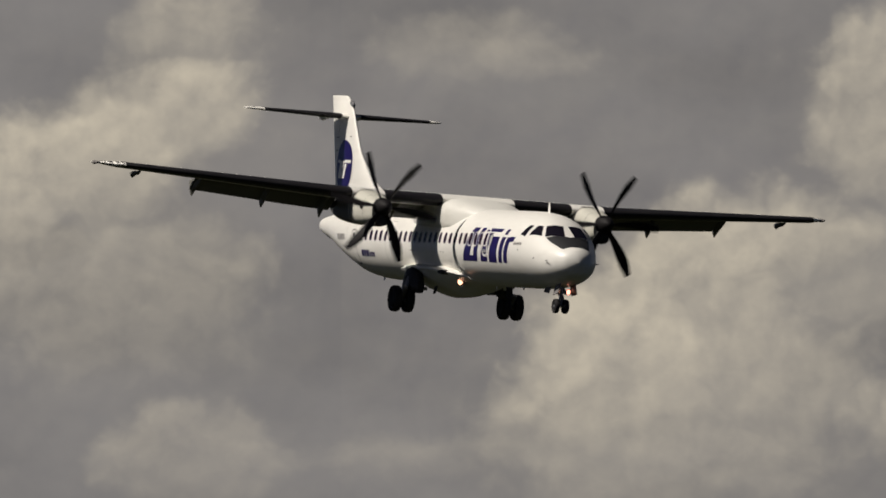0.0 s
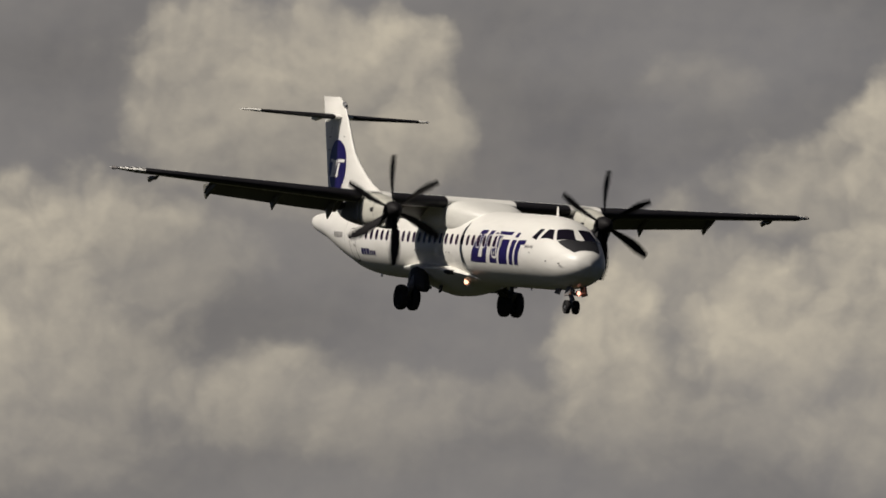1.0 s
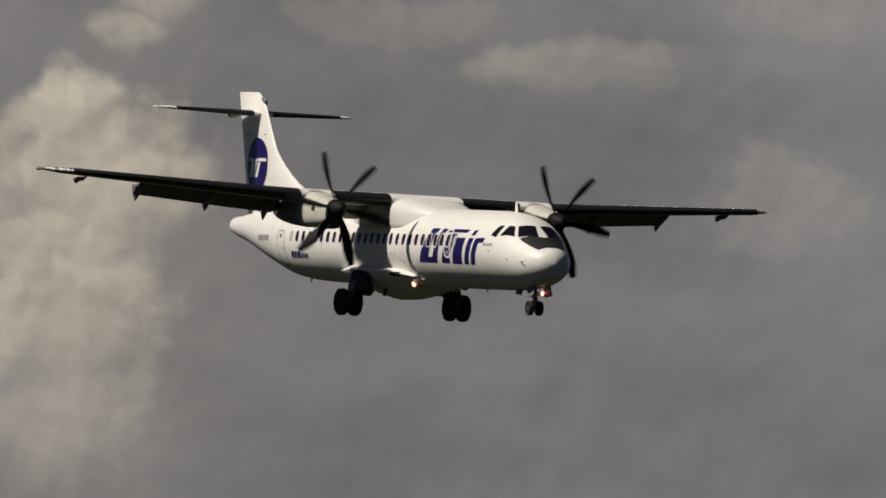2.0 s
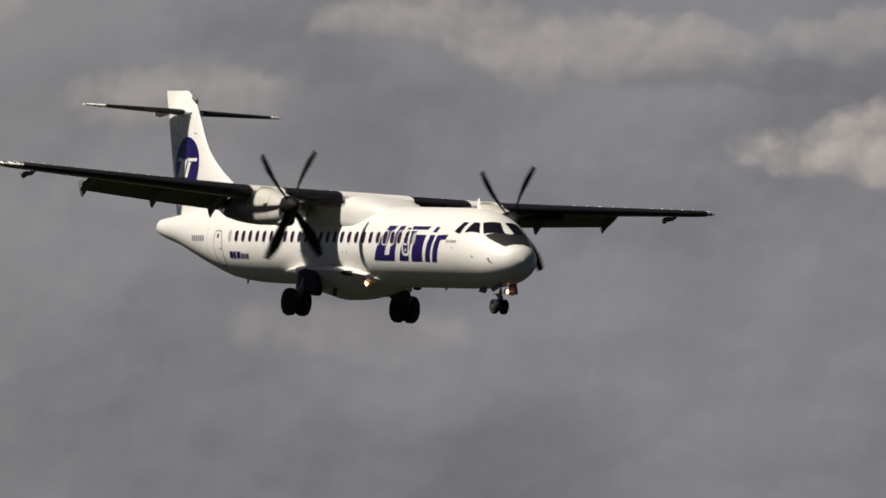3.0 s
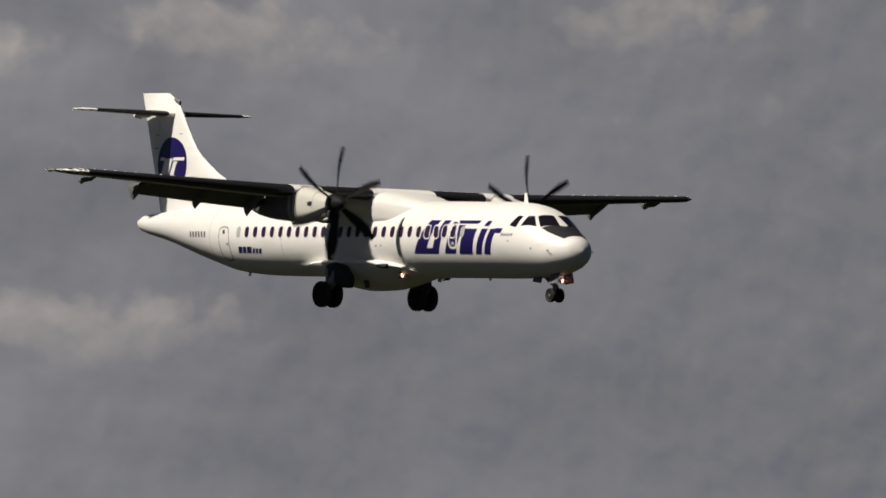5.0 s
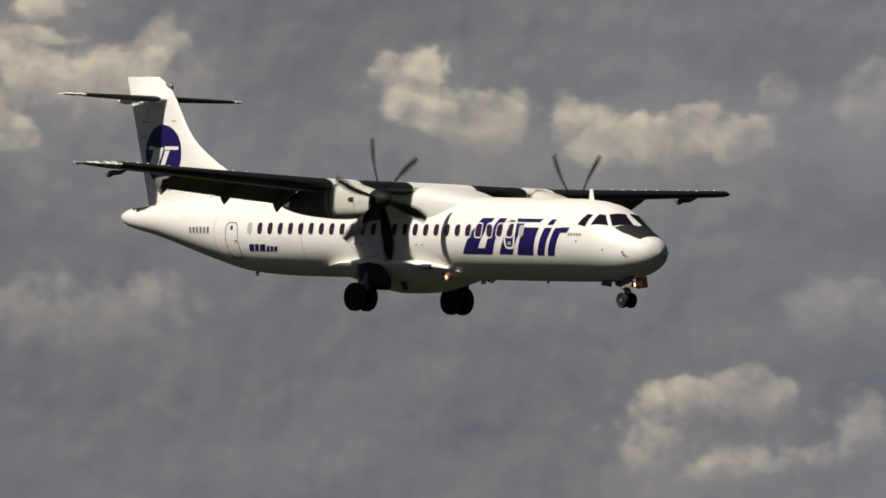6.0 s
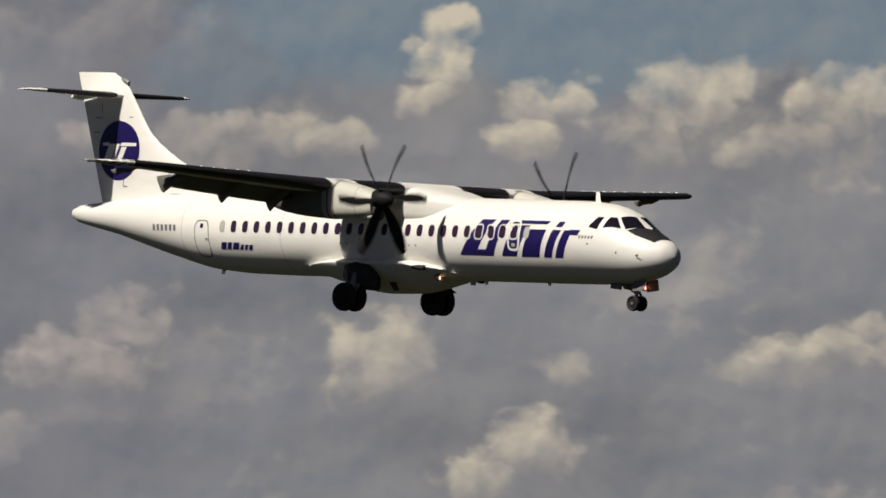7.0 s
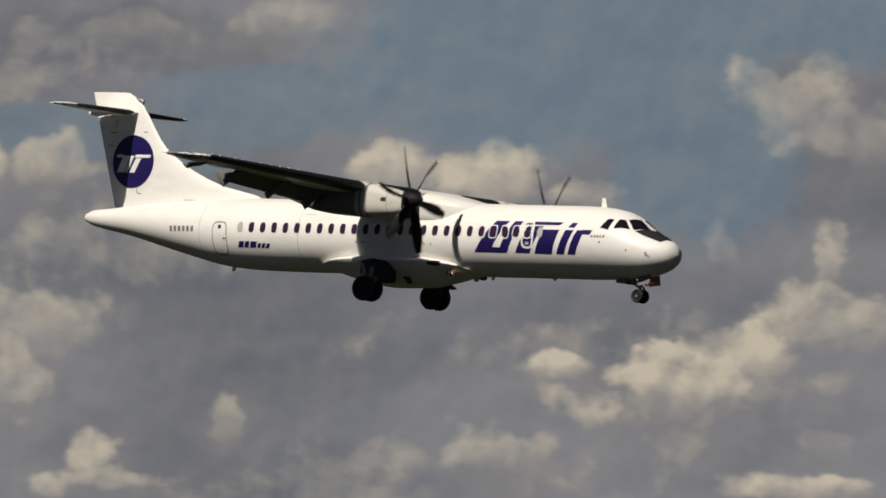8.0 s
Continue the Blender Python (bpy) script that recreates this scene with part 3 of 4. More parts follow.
bm = skin(bmesh.new(), [keel_ring(x, w, t, b) for x, w, t, b in stations(
    [(-15.3, 1.0, -1.18, -1.46), (-14.6, 1.34, -0.98, -1.64), (-13.6, 1.54, -0.86, -1.86), (-12.4, 1.64, -0.82, -1.98),
     (-10.9, 1.62, -0.84, -1.94), (-9.9, 1.48, -0.92, -1.76), (-9.2, 1.18, -1.06, -1.58), (-8.6, 0.8, -1.26, -1.48)], 34)])
belly = part("belly_fairing", bm, WHITE, plane, "bulged white landing gear fairing")
bm = skin(bmesh.new(), [ring_at(x, w, t, 0.15, 36, 3.4) for x, w, t in stations(
    [(-16.2, 0.3, 1.02), (-15.0, 0.95, 1.18), (-13.4, 1.30, 1.38), (-11.8, 1.38, 1.45), (-10.8, 1.38, 1.47), (-10.2, 1.35, 1.42), (-9.6, 1.22, 1.31), (-9.0, 0.94, 1.18), (-8.3, 0.4, 1.0)], 30)])
part("wing_fairing", bm, ROOT, plane, "smooth off-white hump over the wing root")
for side in (-1, 1):
    bm = skin(bmesh.new(), [ring_at(x, 0.13 * s, -1.12 + 0.07 * s, -1.12 - 0.10 * s, 14, 2.4, side * (1.30 + q)) for x, s, q in ((-10.1, 0.6, 0.17), (-9.85, 1.0, 0.12), (-9.62, 0.9, 0.05))])
    part("air_inlet", bm, DARK, belly, "dark air inlet")
    spot = Vector((-9.46, side * 0.93, -1.42))
    bm = skin(bmesh.new(), [ring_at(spot.x + dx, r, spot.z + r, spot.z - r, 16, 2, spot.y) for dx, r in ((-0.14, 0.05), (0.0, 0.115), (0.012, 0.115))])
    part("lamp_housing", bm, DARK, belly)
    bm = skin(bmesh.new(), [ring_at(spot.x + dx, r, spot.z + r, spot.z - r, 16, 2, spot.y) for dx, r in ((0.0, 0.13), (0.17, 0.135), (0.17, 0.122), (0.0, 0.120))], caps=False)
    part("lamp_shroud", bm, DARK, belly)
    bm = skin(bmesh.new(), [ring_at(spot.x + dx, r, spot.z + r, spot.z - r, 16, 2, spot.y) for dx, r in ((0.013, 0.115), (0.022, 0.08))])
    part("landing_light", bm, LAMP if side < 0 else STEEL, belly, "landing light")



# ---------------------------------------------------------------- lifting surfaces
def section(n, thick, camber=0.0, start=0.0, end=1.0):
    """Closed outline of an aerofoil of unit chord between two parts of its chord."""
    xs = start + (end - start) * (1 - np.cos(np.linspace(0, math.pi, n))) / 2
    def half(x):
        return 5 * thick * (0.2969 * math.sqrt(x) - 0.126 * x - 0.3516 * x * x + 0.2843 * x ** 3 - 0.1030 * x ** 4)
    def mean(x):
        return camber * 4 * x * (1 - x)
    return [(x, mean(x) + half(x)) for x in xs[::-1]] + [(x, mean(x) - half(x)) for x in xs[1 if start == 0 else 0:]]


# semi span, leading edge, chord, height of chord line, thickness
WING = [(0.9, -10.72, 2.57, 1.30, 0.175), (4.9, -10.72, 2.57, 1.30, 0.17), (12.6, -11.42, 1.57, 1.655, 0.135), (13.0, -11.85, 1.13, 1.685, 0.12), (13.3, -12.45, 0.54, 1.71, 0.10), (13.45, -12.80, 0.20, 1.715, 0.08)]


RIG = 0.055                              # tangent of the wing's setting angle


def wing_at(y):
    return [float(np.interp(y, [w[0] for w in WING], [w[k] for w in WING])) for k in range(1, 5)]


def span_skin(y0, y1, side, start, end, n=14, puff=1.0, steps=6, extra=()):
    ys = sorted(set(list(np.linspace(y0, y1, steps)) + [w[0] for w in WING if y0 < w[0] < y1] + list(extra)))
    rings = []
    for y in ys:
        lead, chord, z, thick = wing_at(y)
        rings.append([Vector((lead - x * chord + (puff - 1) * 0.03, side * y, z + (h * puff - (x - 0.3) * RIG) * chord)) - MID for x, h in section(n, thick, 0.02, start, end)])
    return skin(bmesh.new(), rings)


def flap(y0, y1, side, droop, back, drop, start=0.70, more=0.0):
    """A control surface hinged at part of the chord and turned down."""
    rings = []
    for y in np.linspace(y0, y1, 4):
        lead, chord, z, thick = wing_at(y)
        ring = []
        fc = chord * (1.0 - start) * 1.02 + more
        for x, h in section(9, 0.13, 0.03):
            c, s = math.cos(radians(droop)), math.sin(radians(droop))
            px, pz = -x * fc, h * fc
            ring.append(Vector((lead - start * chord - back + px * c + pz * s, side * y, z - drop - (start - 0.3) * RIG * chord + px * s + pz * c)) - MID)
        rings.append(ring)
    return skin(bmesh.new(), rings)


def make_wing(side):
    bm = span_skin(0.002, 13.45, side, 0.0, 0.74, 18, steps=8, extra=(9.9,))
    wing = part("wing", bm, WHITE, plane, "high-mounted white wing, flaps down")
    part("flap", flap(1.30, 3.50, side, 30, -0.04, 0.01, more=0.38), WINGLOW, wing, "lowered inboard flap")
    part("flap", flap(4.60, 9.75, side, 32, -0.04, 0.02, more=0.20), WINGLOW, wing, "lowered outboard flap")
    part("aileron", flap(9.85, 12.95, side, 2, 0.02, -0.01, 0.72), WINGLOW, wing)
    part("deicing_boot", span_skin(1.32, 3.42, side, 0.0, 0.17, 10, 1.02, 3), BOOT, wing, "black rubber leading edge boot")
    part("deicing_boot", span_skin(4.62, 12.62, side, 0.0, 0.19, 10, 1.025, 5), BOOT, wing, "black rubber leading edge boot")
    part("tip_cap", span_skin(12.64, 13.43, side, 0.0, 0.62, 12, 1.02, 5), BOOT, wing, "dark wing tip")
    for y0, wide in ((12.72, 0.05), (12.88, 0.08), (13.08, 0.05)):
        part("tip_band", span_skin(y0, y0 + wide, side, 0.0, 0.26, 8, 1.045, 2), WHITE, wing)
    for y, deep in ((2.4, 0.80), (4.98, 0.88), (7.1, 0.80), (9.62, 0.70), (11.85, 0.34)):
        lead, chord, z, thick = wing_at(y)
        x0 = lead - 0.50 * chord
        long = 1.08 if deep > 0.5 else 0.9
        rows = ((x0, 0.02, -0.08, -0.12), (x0 - 0.35 * long, 0.07, -0.10, -0.16 - 0.22 * deep), (x0 - 0.75 * long, 0.085, -0.10, -0.72 * deep - 0.02),
                (x0 - 1.0 * long, 0.075, -0.12, -deep), (x0 - 1.12 * long, 0.05, -0.14, -0.86 * deep), (x0 - 1.28 * long, 0.02, -0.16, -0.45 * deep))
        bm = skin(bmesh.new(), [ring_at(x, w, z + t, z + b, 14, 2, side * y) for x, w, t, b in rows])
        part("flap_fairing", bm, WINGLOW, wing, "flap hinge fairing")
    lead, chord, z, thick = wing_at(13.3)
    bm = skin(bmesh.new(), [ring_at(x, w, z + h, z - h, 10, 2, side * 13.36) for x, w, h in ((lead + 0.05, 0.02, 0.015), (lead - 0.06, 0.07, 0.05), (lead - 0.35, 0.08, 0.07))])
    part("navigation_light", bm, SEAM, wing)
    for y in (7.6, 8.1, 8.6, 9.1, 9.6, 10.6, 11.0, 11.4, 11.8, 12.2):
        lead, chord, z, thick = wing_at(y)
        top = z + 0.49 * thick * chord + 0.02 * chord
        bm = skin(bmesh.new(), [[Vector((lead - 0.22 * chord + dx, side * y + dy, top - 0.03 + up)) - MID for dx, dy in ((0.06, -0.008), (0.06, 0.012), (-0.06, 0.032), (-0.06, 0.012))] for up in (0.0, 0.045)])
        part("vortex_tab", bm, WHITE, wing)
    for y in (11.6, 12.2, 12.8, 13.3):
        lead, chord, z, thick = wing_at(y)
        bm = skin(bmesh.new(), [ring_at(lead - chord * 1.0 + dx, 0.008, z + 0.03, z + 0.015, 6, 2, side * y) for dx in (0.05, -0.16)])
        part("static_wick", bm, DARK, wing)
    return wing


for side in (-1, 1):
    make_wing(side)


# ---------------------------------------------------------------- engines
def make_nacelle(side):
    y = side * 4.05
    rows = [(-14.7, 0.06, 1.02, 0.90), (-14.1, 0.24, 1.16, 0.72), (-13.2, 0.42, 1.36, 0.46), (-12.0, 0.52, 1.52, 0.32), (-10.9, 0.54, 1.50, 0.27),
            (-10.3, 0.53, 1.42, 0.29), (-9.7, 0.47, 1.30, 0.33), (-9.35, 0.40, 1.20, 0.38), (-9.2, 0.34, 1.13, 0.44)]
    bm = skin(bmesh.new(), [ring_at(x, w, t, b, 28, 3.0, y) for x, w, t, b in stations(rows, 30)])
    pod = part("nacelle", bm, COWL, plane, "pale grey engine nacelle under the wing")
    def band(name, x0, x1, mat, grow=0.008, label=""):
        rings = []
        for x in (x0, (x0 + x1) / 2, x1):
            v = [curve_through([r[0] for r in rows], [r[k] for r in rows], x) for k in (1, 2, 3)]
            rings.append(ring_at(x, v[0] + grow, v[1] + grow, v[2] - grow, 28, 3.0, y))
        return part(name, skin(bmesh.new(), rings, caps=False), mat, pod, label)
    # rear body in a dark grey that also paints in the wing's shadow
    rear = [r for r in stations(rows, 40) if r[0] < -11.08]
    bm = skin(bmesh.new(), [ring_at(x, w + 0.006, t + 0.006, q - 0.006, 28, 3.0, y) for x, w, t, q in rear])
    part("nacelle_rear", bm, GREY, pod, "rear body of the nacelle, grey with painted wing shadow")
    band("cowl_seam", -10.72, -10.66, SEAM)
    band("cowl_seam", -11.10, -11.07, SEAM)
    band("cowl_rim", -10.98, -10.90, GREY, 0.02, "grey rim at the back of the cowl")
    band("cowl_seam", -9.78, -9.765, SEAM, 0.004)
    bm = skin(bmesh.new(), [ring_at(x, w, t, b, 16, 2.2, y) for x, w, t, b in ((-9.75, 0.22, 0.46, 0.24), (-9.32, 0.25, 0.50, 0.26), (-9.14, 0.24, 0.52, 0.30))])
    part("intake_lip", bm, COWL, pod, "chin air intake")
    bm = skin(bmesh.new(), [ring_at(x, w, 0.78, b, 18, 2.6, y) for x, w, b in ((-9.4, 0.26, 0.24), (-9.12, 0.235, 0.26), (-9.06, 0.20, 0.30))])
    part("intake_mouth", bm, DARK, pod)
    for s in (-1, 1):
        bm = skin(bmesh.new(), [ring_at(x, 0.05, 0.98, 0.80, 12, 2, y + s * off) for x, off in ((-10.02, 0.47), (-9.90, 0.475), (-9.80, 0.46))])
        part("cooling_vent", bm, DARK, pod)
        bm = skin(bmesh.new(), [ring_at(x, 0.13, 0.98 + h, 0.98 - h, 14, 2, y + s * 0.42) for x, h in ((-12.6, 0.1), (-13.0, 0.17), (-13.5, 0.19), (-13.55, 0.15))])
        part("exhaust_pipe", bm, DARK, pod, "sooty exhaust outlet")
    return pod


def make_propeller(side):
    prop = new("propeller")
    prop.parent = plane
    tagged(prop, "six-bladed black propeller, spinning")
    bm = skin(bmesh.new(), [[Vector((x, r * math.cos(t), r * math.sin(t))) for t in np.linspace(0, 2 * math.pi, 25)[:-1]]
                            for x, r in ((-0.28, 0.30), (-0.2, 0.315), (0.0, 0.31), (0.15, 0.27), (0.3, 0.20), (0.42, 0.11), (0.47, 0.03))])
    part("spinner", bm, BLADE, prop, "dark pointed spinner")
    rings = []
    for s in np.linspace(0, 1, 12):
        r = 0.26 + 1.705 * s
        wide = 0.13 + 0.155 * math.sin(min(1, s * 1.5) * math.pi / 2) - 0.14 * max(0, s - 0.72) ** 1.2 / 0.28 ** 1.2
        wide *= 1.36
        twist = radians(62 - 34 * s)
        sweep = 0.05 * math.sin(s * math.pi) - 0.13 * s * s
        ring = []
        for x, h in section(7, 0.20 - 0.13 * s, 0.03):
            a, b = (0.4 - x) * wide, h * wide
            ring.append(Vector((a * math.sin(twist) + b * math.cos(twist), -(a + sweep) * math.cos(twist) * 1.0 + b * math.sin(twist), r)))
        rings.append(ring)
    first = part("blade", skin(bmesh.new(), rings), BLADE, prop)
    for k in range(1, 6):
        again = new("blade", first.data)
        again.parent = prop
        again.matrix_basis = Matrix.Rotation(k * math.pi / 3, 4, "X")
    return prop


HUB_AT = {side: Vector((-8.98, side * 4.05, 0.93)) - MID for side in (-1, 1)}
propellers = {}
for side in (-1, 1):
    make_nacelle(side)
    propellers[side] = make_propeller(side)


# ---------------------------------------------------------------- tail
FIN_Z = [0.70, 1.15, 1.36, 1.60, 1.95, 2.30, 2.92, 4.10, 4.60, 4.82, 4.92]
FIN_LEAD = [-18.2, -18.9, -19.9, -21.05, -22.0, -22.74, -23.70, -24.63, -25.02, -25.25, -25.62]


def fin_ends(z):
    return curve_through(FIN_Z, FIN_LEAD, z), -25.92 - 1.36 * (z - 0.66) / 4.2


def fin_half(x, z):
    lead, tail = fin_ends(z)
    nose = min(1.0, max(0.0, (lead - x) / 1.3))
    thin = min(1.0, max(0.0, (x - tail) / 1.7))
    return 0.165 * math.sqrt(max(0, 1 - (1 - nose) ** 2)) * (0.06 + 0.94 * thin) * (1.0 if z < 4.7 else 0.8)


def hinge(z):
    return fin_ends(z)[1] + 0.98 - 0.06 * (z - 0.66)


def fin_sheet(name, z0, z1, front, back, mat, label="", n=18, m=16, slim=1.0):
    rings = []
    for z in np.linspace(z0, z1, m):
        a, b = front(z), back(z)
        xs = [a + (b - a) * (i / n) ** 1.4 for i in range(n + 1)]
        rings.append([Vector((x, -fin_half(x, z) * slim, z)) - MID for x in xs] + [Vector((x, fin_half(x, z) * slim + 0.0005, z)) - MID for x in xs[::-1]])
    return part(name, skin(bmesh.new(), rings), mat, plane, label)


fin = fin_sheet("fin", 0.70, 4.92, lambda z: fin_ends(z)[0], lambda z: hinge(z), WHITE, "tall white tail fin with an indigo disc")
rudder = fin_sheet("rudder", 0.70, 4.05, lambda z: hinge(z) + 0.05, lambda z: fin_ends(z)[1], WHITE, slim=0.97)
fin_sheet("fin_cap", 4.07, 4.92, lambda z: hinge(z) + 0.05, lambda z: fin_ends(z)[1], WHITE, slim=0.985)


def on_fin(x, z, side, out):
    return Vector((x, side * (fin_half(x, z) + out), z)) - MID


def fin_sheet_disc(side):
    bm = bmesh.new()
    rows = []
    for j in range(0, 13):
        r = j / 12
        rows.append([bm.verts.new(on_fin(-25.14 + 1.01 * r * math.cos(t), 2.38 + 0.97 * r * math.sin(t), side, 0.012)) for t in np.linspace(0, 2 * math.pi, 49)[:-1]])
    for a, b in zip(rows[1:], rows[2:]):
        for i in range(48):
            bm.faces.new((a[i], a[(i + 1) % 48], b[(i + 1) % 48], b[i]))
    bm.faces.new(rows[1])
    bmesh.ops.delete(bm, geom=rows[0], context="VERTS")
    bmesh.ops.recalc_face_normals(bm, faces=bm.faces)
    part("tail_disc", bm, BLUE, fin, "round indigo disc")
    for x0, x1, x2, x3, low, high in ((-25.92, -25.55, -25.25, -25.62, 1.98, 2.60), (-25.52, -25.38, -25.06, -25.22, 1.98, 2.60),
                                      (-25.28, -25.02, -24.72, -24.98, 1.98, 2.50), (-25.05, -24.30, -24.27, -24.98, 2.53, 2.64), (-25.95, -25.62, -25.60, -25.93, 2.53, 2.64)):
        bm = bmesh.new()
        grid = []
        for v in np.linspace(0, 1, 5):
            grid.append([bm.verts.new(on_fin((1 - v) * (x0 + (x1 - x0) * u) + v * (x3 + (x2 - x3) * u), low + (high - low) * v, side, 0.018)) for u in np.linspace(0, 1, 5)])
        for j in range(4):
            for i in range(4):
                bm.faces.new((grid[j][i], grid[j][i + 1], grid[j + 1][i + 1], grid[j + 1][i]))
        bmesh.ops.recalc_face_normals(bm, faces=bm.faces)
        part("disc_bar", bm, WHITE, fin, "white slanted bar")


for side in (-1, 1):
    fin_sheet_disc(side)
    for x0, z0, long, high in ((-26.35, 3.42, 0.34, 0.03), (-26.05, 3.62, 0.03, 0.30), (-26.42, 2.95, 0.30, 0.03), (-25.95, 3.00, 0.30, 0.03),
                               (-24.88, 1.22, 0.03, 0.20), (-24.85, 1.20, 0.22, 0.03), (-24.70, 3.46, 0.16, 0.03), (-22.6, 1.00, 0.9, 0.02)):
        bm = bmesh.new()
        quad = [bm.verts.new(on_fin(x, z, side, 0.006)) for x, z in ((x0, z0), (x0 + long, z0), (x0 + long, z0 + high), (x0, z0 + high))]
        bm.faces.new(quad)
        part("hinge_mark", bm, SEAM, fin, smooth=False)


def make_stabiliser(side):
    tips = [(0.0, -25.02, 1.98, 4.18, 0.11), (3.2, -25.52, 1.08, 4.22, 0.10), (3.55, -25.66, 0.86, 4.225, 0.09), (3.66, -25.92, 0.50, 4.23, 0.07)]
    def at(y):
        return [float(np.interp(y, [w[0] for w in tips], [w[k] for w in tips])) for k in range(1, 5)]
    def sheet(ys, start, end, puff=1.0, n=12):
        rings = []
        for y in ys:
            lead, chord, z, thick = at(y)
            rings.append([Vector((lead - x * chord + (puff - 1) * 0.05, side * y, z + h * chord * puff)) - MID for x, h in section(n, thick, 0.0, start, end)])
        return skin(bmesh.new(), rings)
    stab = part("tailplane", sheet((0.05, 1.5, 3.2, 3.55, 3.66), 0.0, 0.66), WHITE, plane, "white tailplane on top of the fin")
    part("elevator", sheet((0.22, 1.5, 3.2, 3.5), 0.64, 1.0, 0.96), WHITE, stab)
    part("deicing_boot", sheet((0.35, 1.5, 3.1), 0.0, 0.2, 1.04, 9), BOOT, stab, "black rubber leading edge boot")
    bm = skin(bmesh.new(), [ring_at(x, 0.05, 4.16, b, 10, 2, side * 0.55) for x, b in ((-25.9, 4.08), (-26.6, 3.98), (-27.0, 4.04))])
    part("elevator_hinge", bm, WHITE, stab)
    return stab


for side in (-1, 1):
    make_stabiliser(side)
bm = skin(bmesh.new(), [ring_at(x, w, t, b, 12) for x, w, t, b in ((-25.35, 0.06, 4.74, 4.58), (-25.12, 0.07, 4.76, 4.50), (-24.93, 0.05, 4.66, 4.48))])
part("fin_light", bm, STEEL, fin, "shiny light housing at the fin's top")


# ---------------------------------------------------------------- landing gear
def wheel(name, x, y, z, r, wide, parent):
    bm = bmesh.new()
    prof = ((0.0, 0.50), (0.10, 0.52), (0.30, 0.66), (0.5, 0.86), (0.44, 0.95), (0.25, 1.0), (-0.25, 1.0), (-0.44, 0.95), (-0.5, 0.86), (-0.30, 0.66), (-0.10, 0.52))
    def ring(u, q, dx=0.0):
        return [Vector((x + q * r * math.cos(t), y + u * wide, z + q * r * math.sin(t))) - MID for t in np.linspace(0, 2 * math.pi, 29)[:-1]]
    skin(bm, [ring(u, q) for u, q in prof], caps=False)
    tyre = part(name, bm, TYRE, parent, "black rubber tyre")
    bm = skin(bmesh.new(), [ring(u, q) for u, q in ((-0.36, 0.30), (-0.40, 0.58), (-0.25, 0.66), (0.25, 0.66), (0.40, 0.58), (0.36, 0.30))])
    part("rim", bm, HUB, parent)
    return tyre


def rod(bm, a, b, r, n=12):
    a, b = Vector(a) - MID, Vector(b) - MID
    w = (b - a).normalized()
    u = w.orthogonal().normalized()
    v = w.cross(u)
    return skin(bm, [[p + r * (u * math.cos(t) + v * math.sin(t)) for t in np.linspace(0, 2 * math.pi, n + 1)[:-1]] for p in (a, b)])


def slab(bm, corners, thick):
    """A panel of some thickness from its corners."""
    pts = [Vector(c) - MID for c in corners]
    n = (pts[1] - pts[0]).cross(pts[2] - pts[0]).normalized() * thick / 2
    return skin(bm, [[p + n for p in pts], [p - n for p in pts]])


def main_gear(side):
    y = side * 2.0
    bm = rod(bmesh.new(), (-12.34, side * 1.62, -1.15), (-12.34, y * 1.0, -2.05), 0.11)
    leg = part("main_gear_leg", bm, STEEL, plane, "main landing gear leg, extended")
    part("axle", rod(bmesh.new(), (-12.34, y - 0.30, -2.16), (-12.34, y + 0.30, -2.16), 0.08), STEEL, leg)
    part("trailing_arm", rod(bmesh.new(), (-11.98, y, -1.75), (-12.36, y, -2.16), 0.09), STEEL, leg)
    part("shock_strut", rod(bmesh.new(), (-12.85, side * 1.7, -1.25), (-12.36, y, -2.10), 0.07), STEEL, leg)
    part("side_brace", rod(bmesh.new(), (-12.34, side * 1.1, -1.75), (-12.34, side * 1.86, -1.70), 0.06), STEEL, leg)
    for s in (-1, 1):
        wheel("tyre", -12.34, y + s * 0.235, -2.16, 0.455, 0.28, leg)
    # closed black bulge stands for the wheel bay and the belly's shade around it
    bm = skin(bmesh.new(), [ring_at(x, w, t, b, 16, 2.4, side * 1.62) for x, w, t, b in ((-12.95, 0.10, -1.10, -1.62), (-12.5, 0.20, -1.02, -1.86), (-11.9, 0.21, -1.10, -1.92), (-11.45, 0.12, -1.45, -1.92))])
    part("wheel_well_shade", bm, DARK, leg, "closed dark bulge painted as the wheel bay and its shade")
    part("gear_door", slab(bmesh.new(), [(-11.15, side * 1.12, -1.62), (-11.45, side * 1.12, -1.64), (-11.05, side * 1.30, -1.90), (-10.82, side * 1.30, -1.87)], 0.03), DARK, leg, "small dark gear door")
    return leg


for side in (-1, 1):
    main_gear(side)


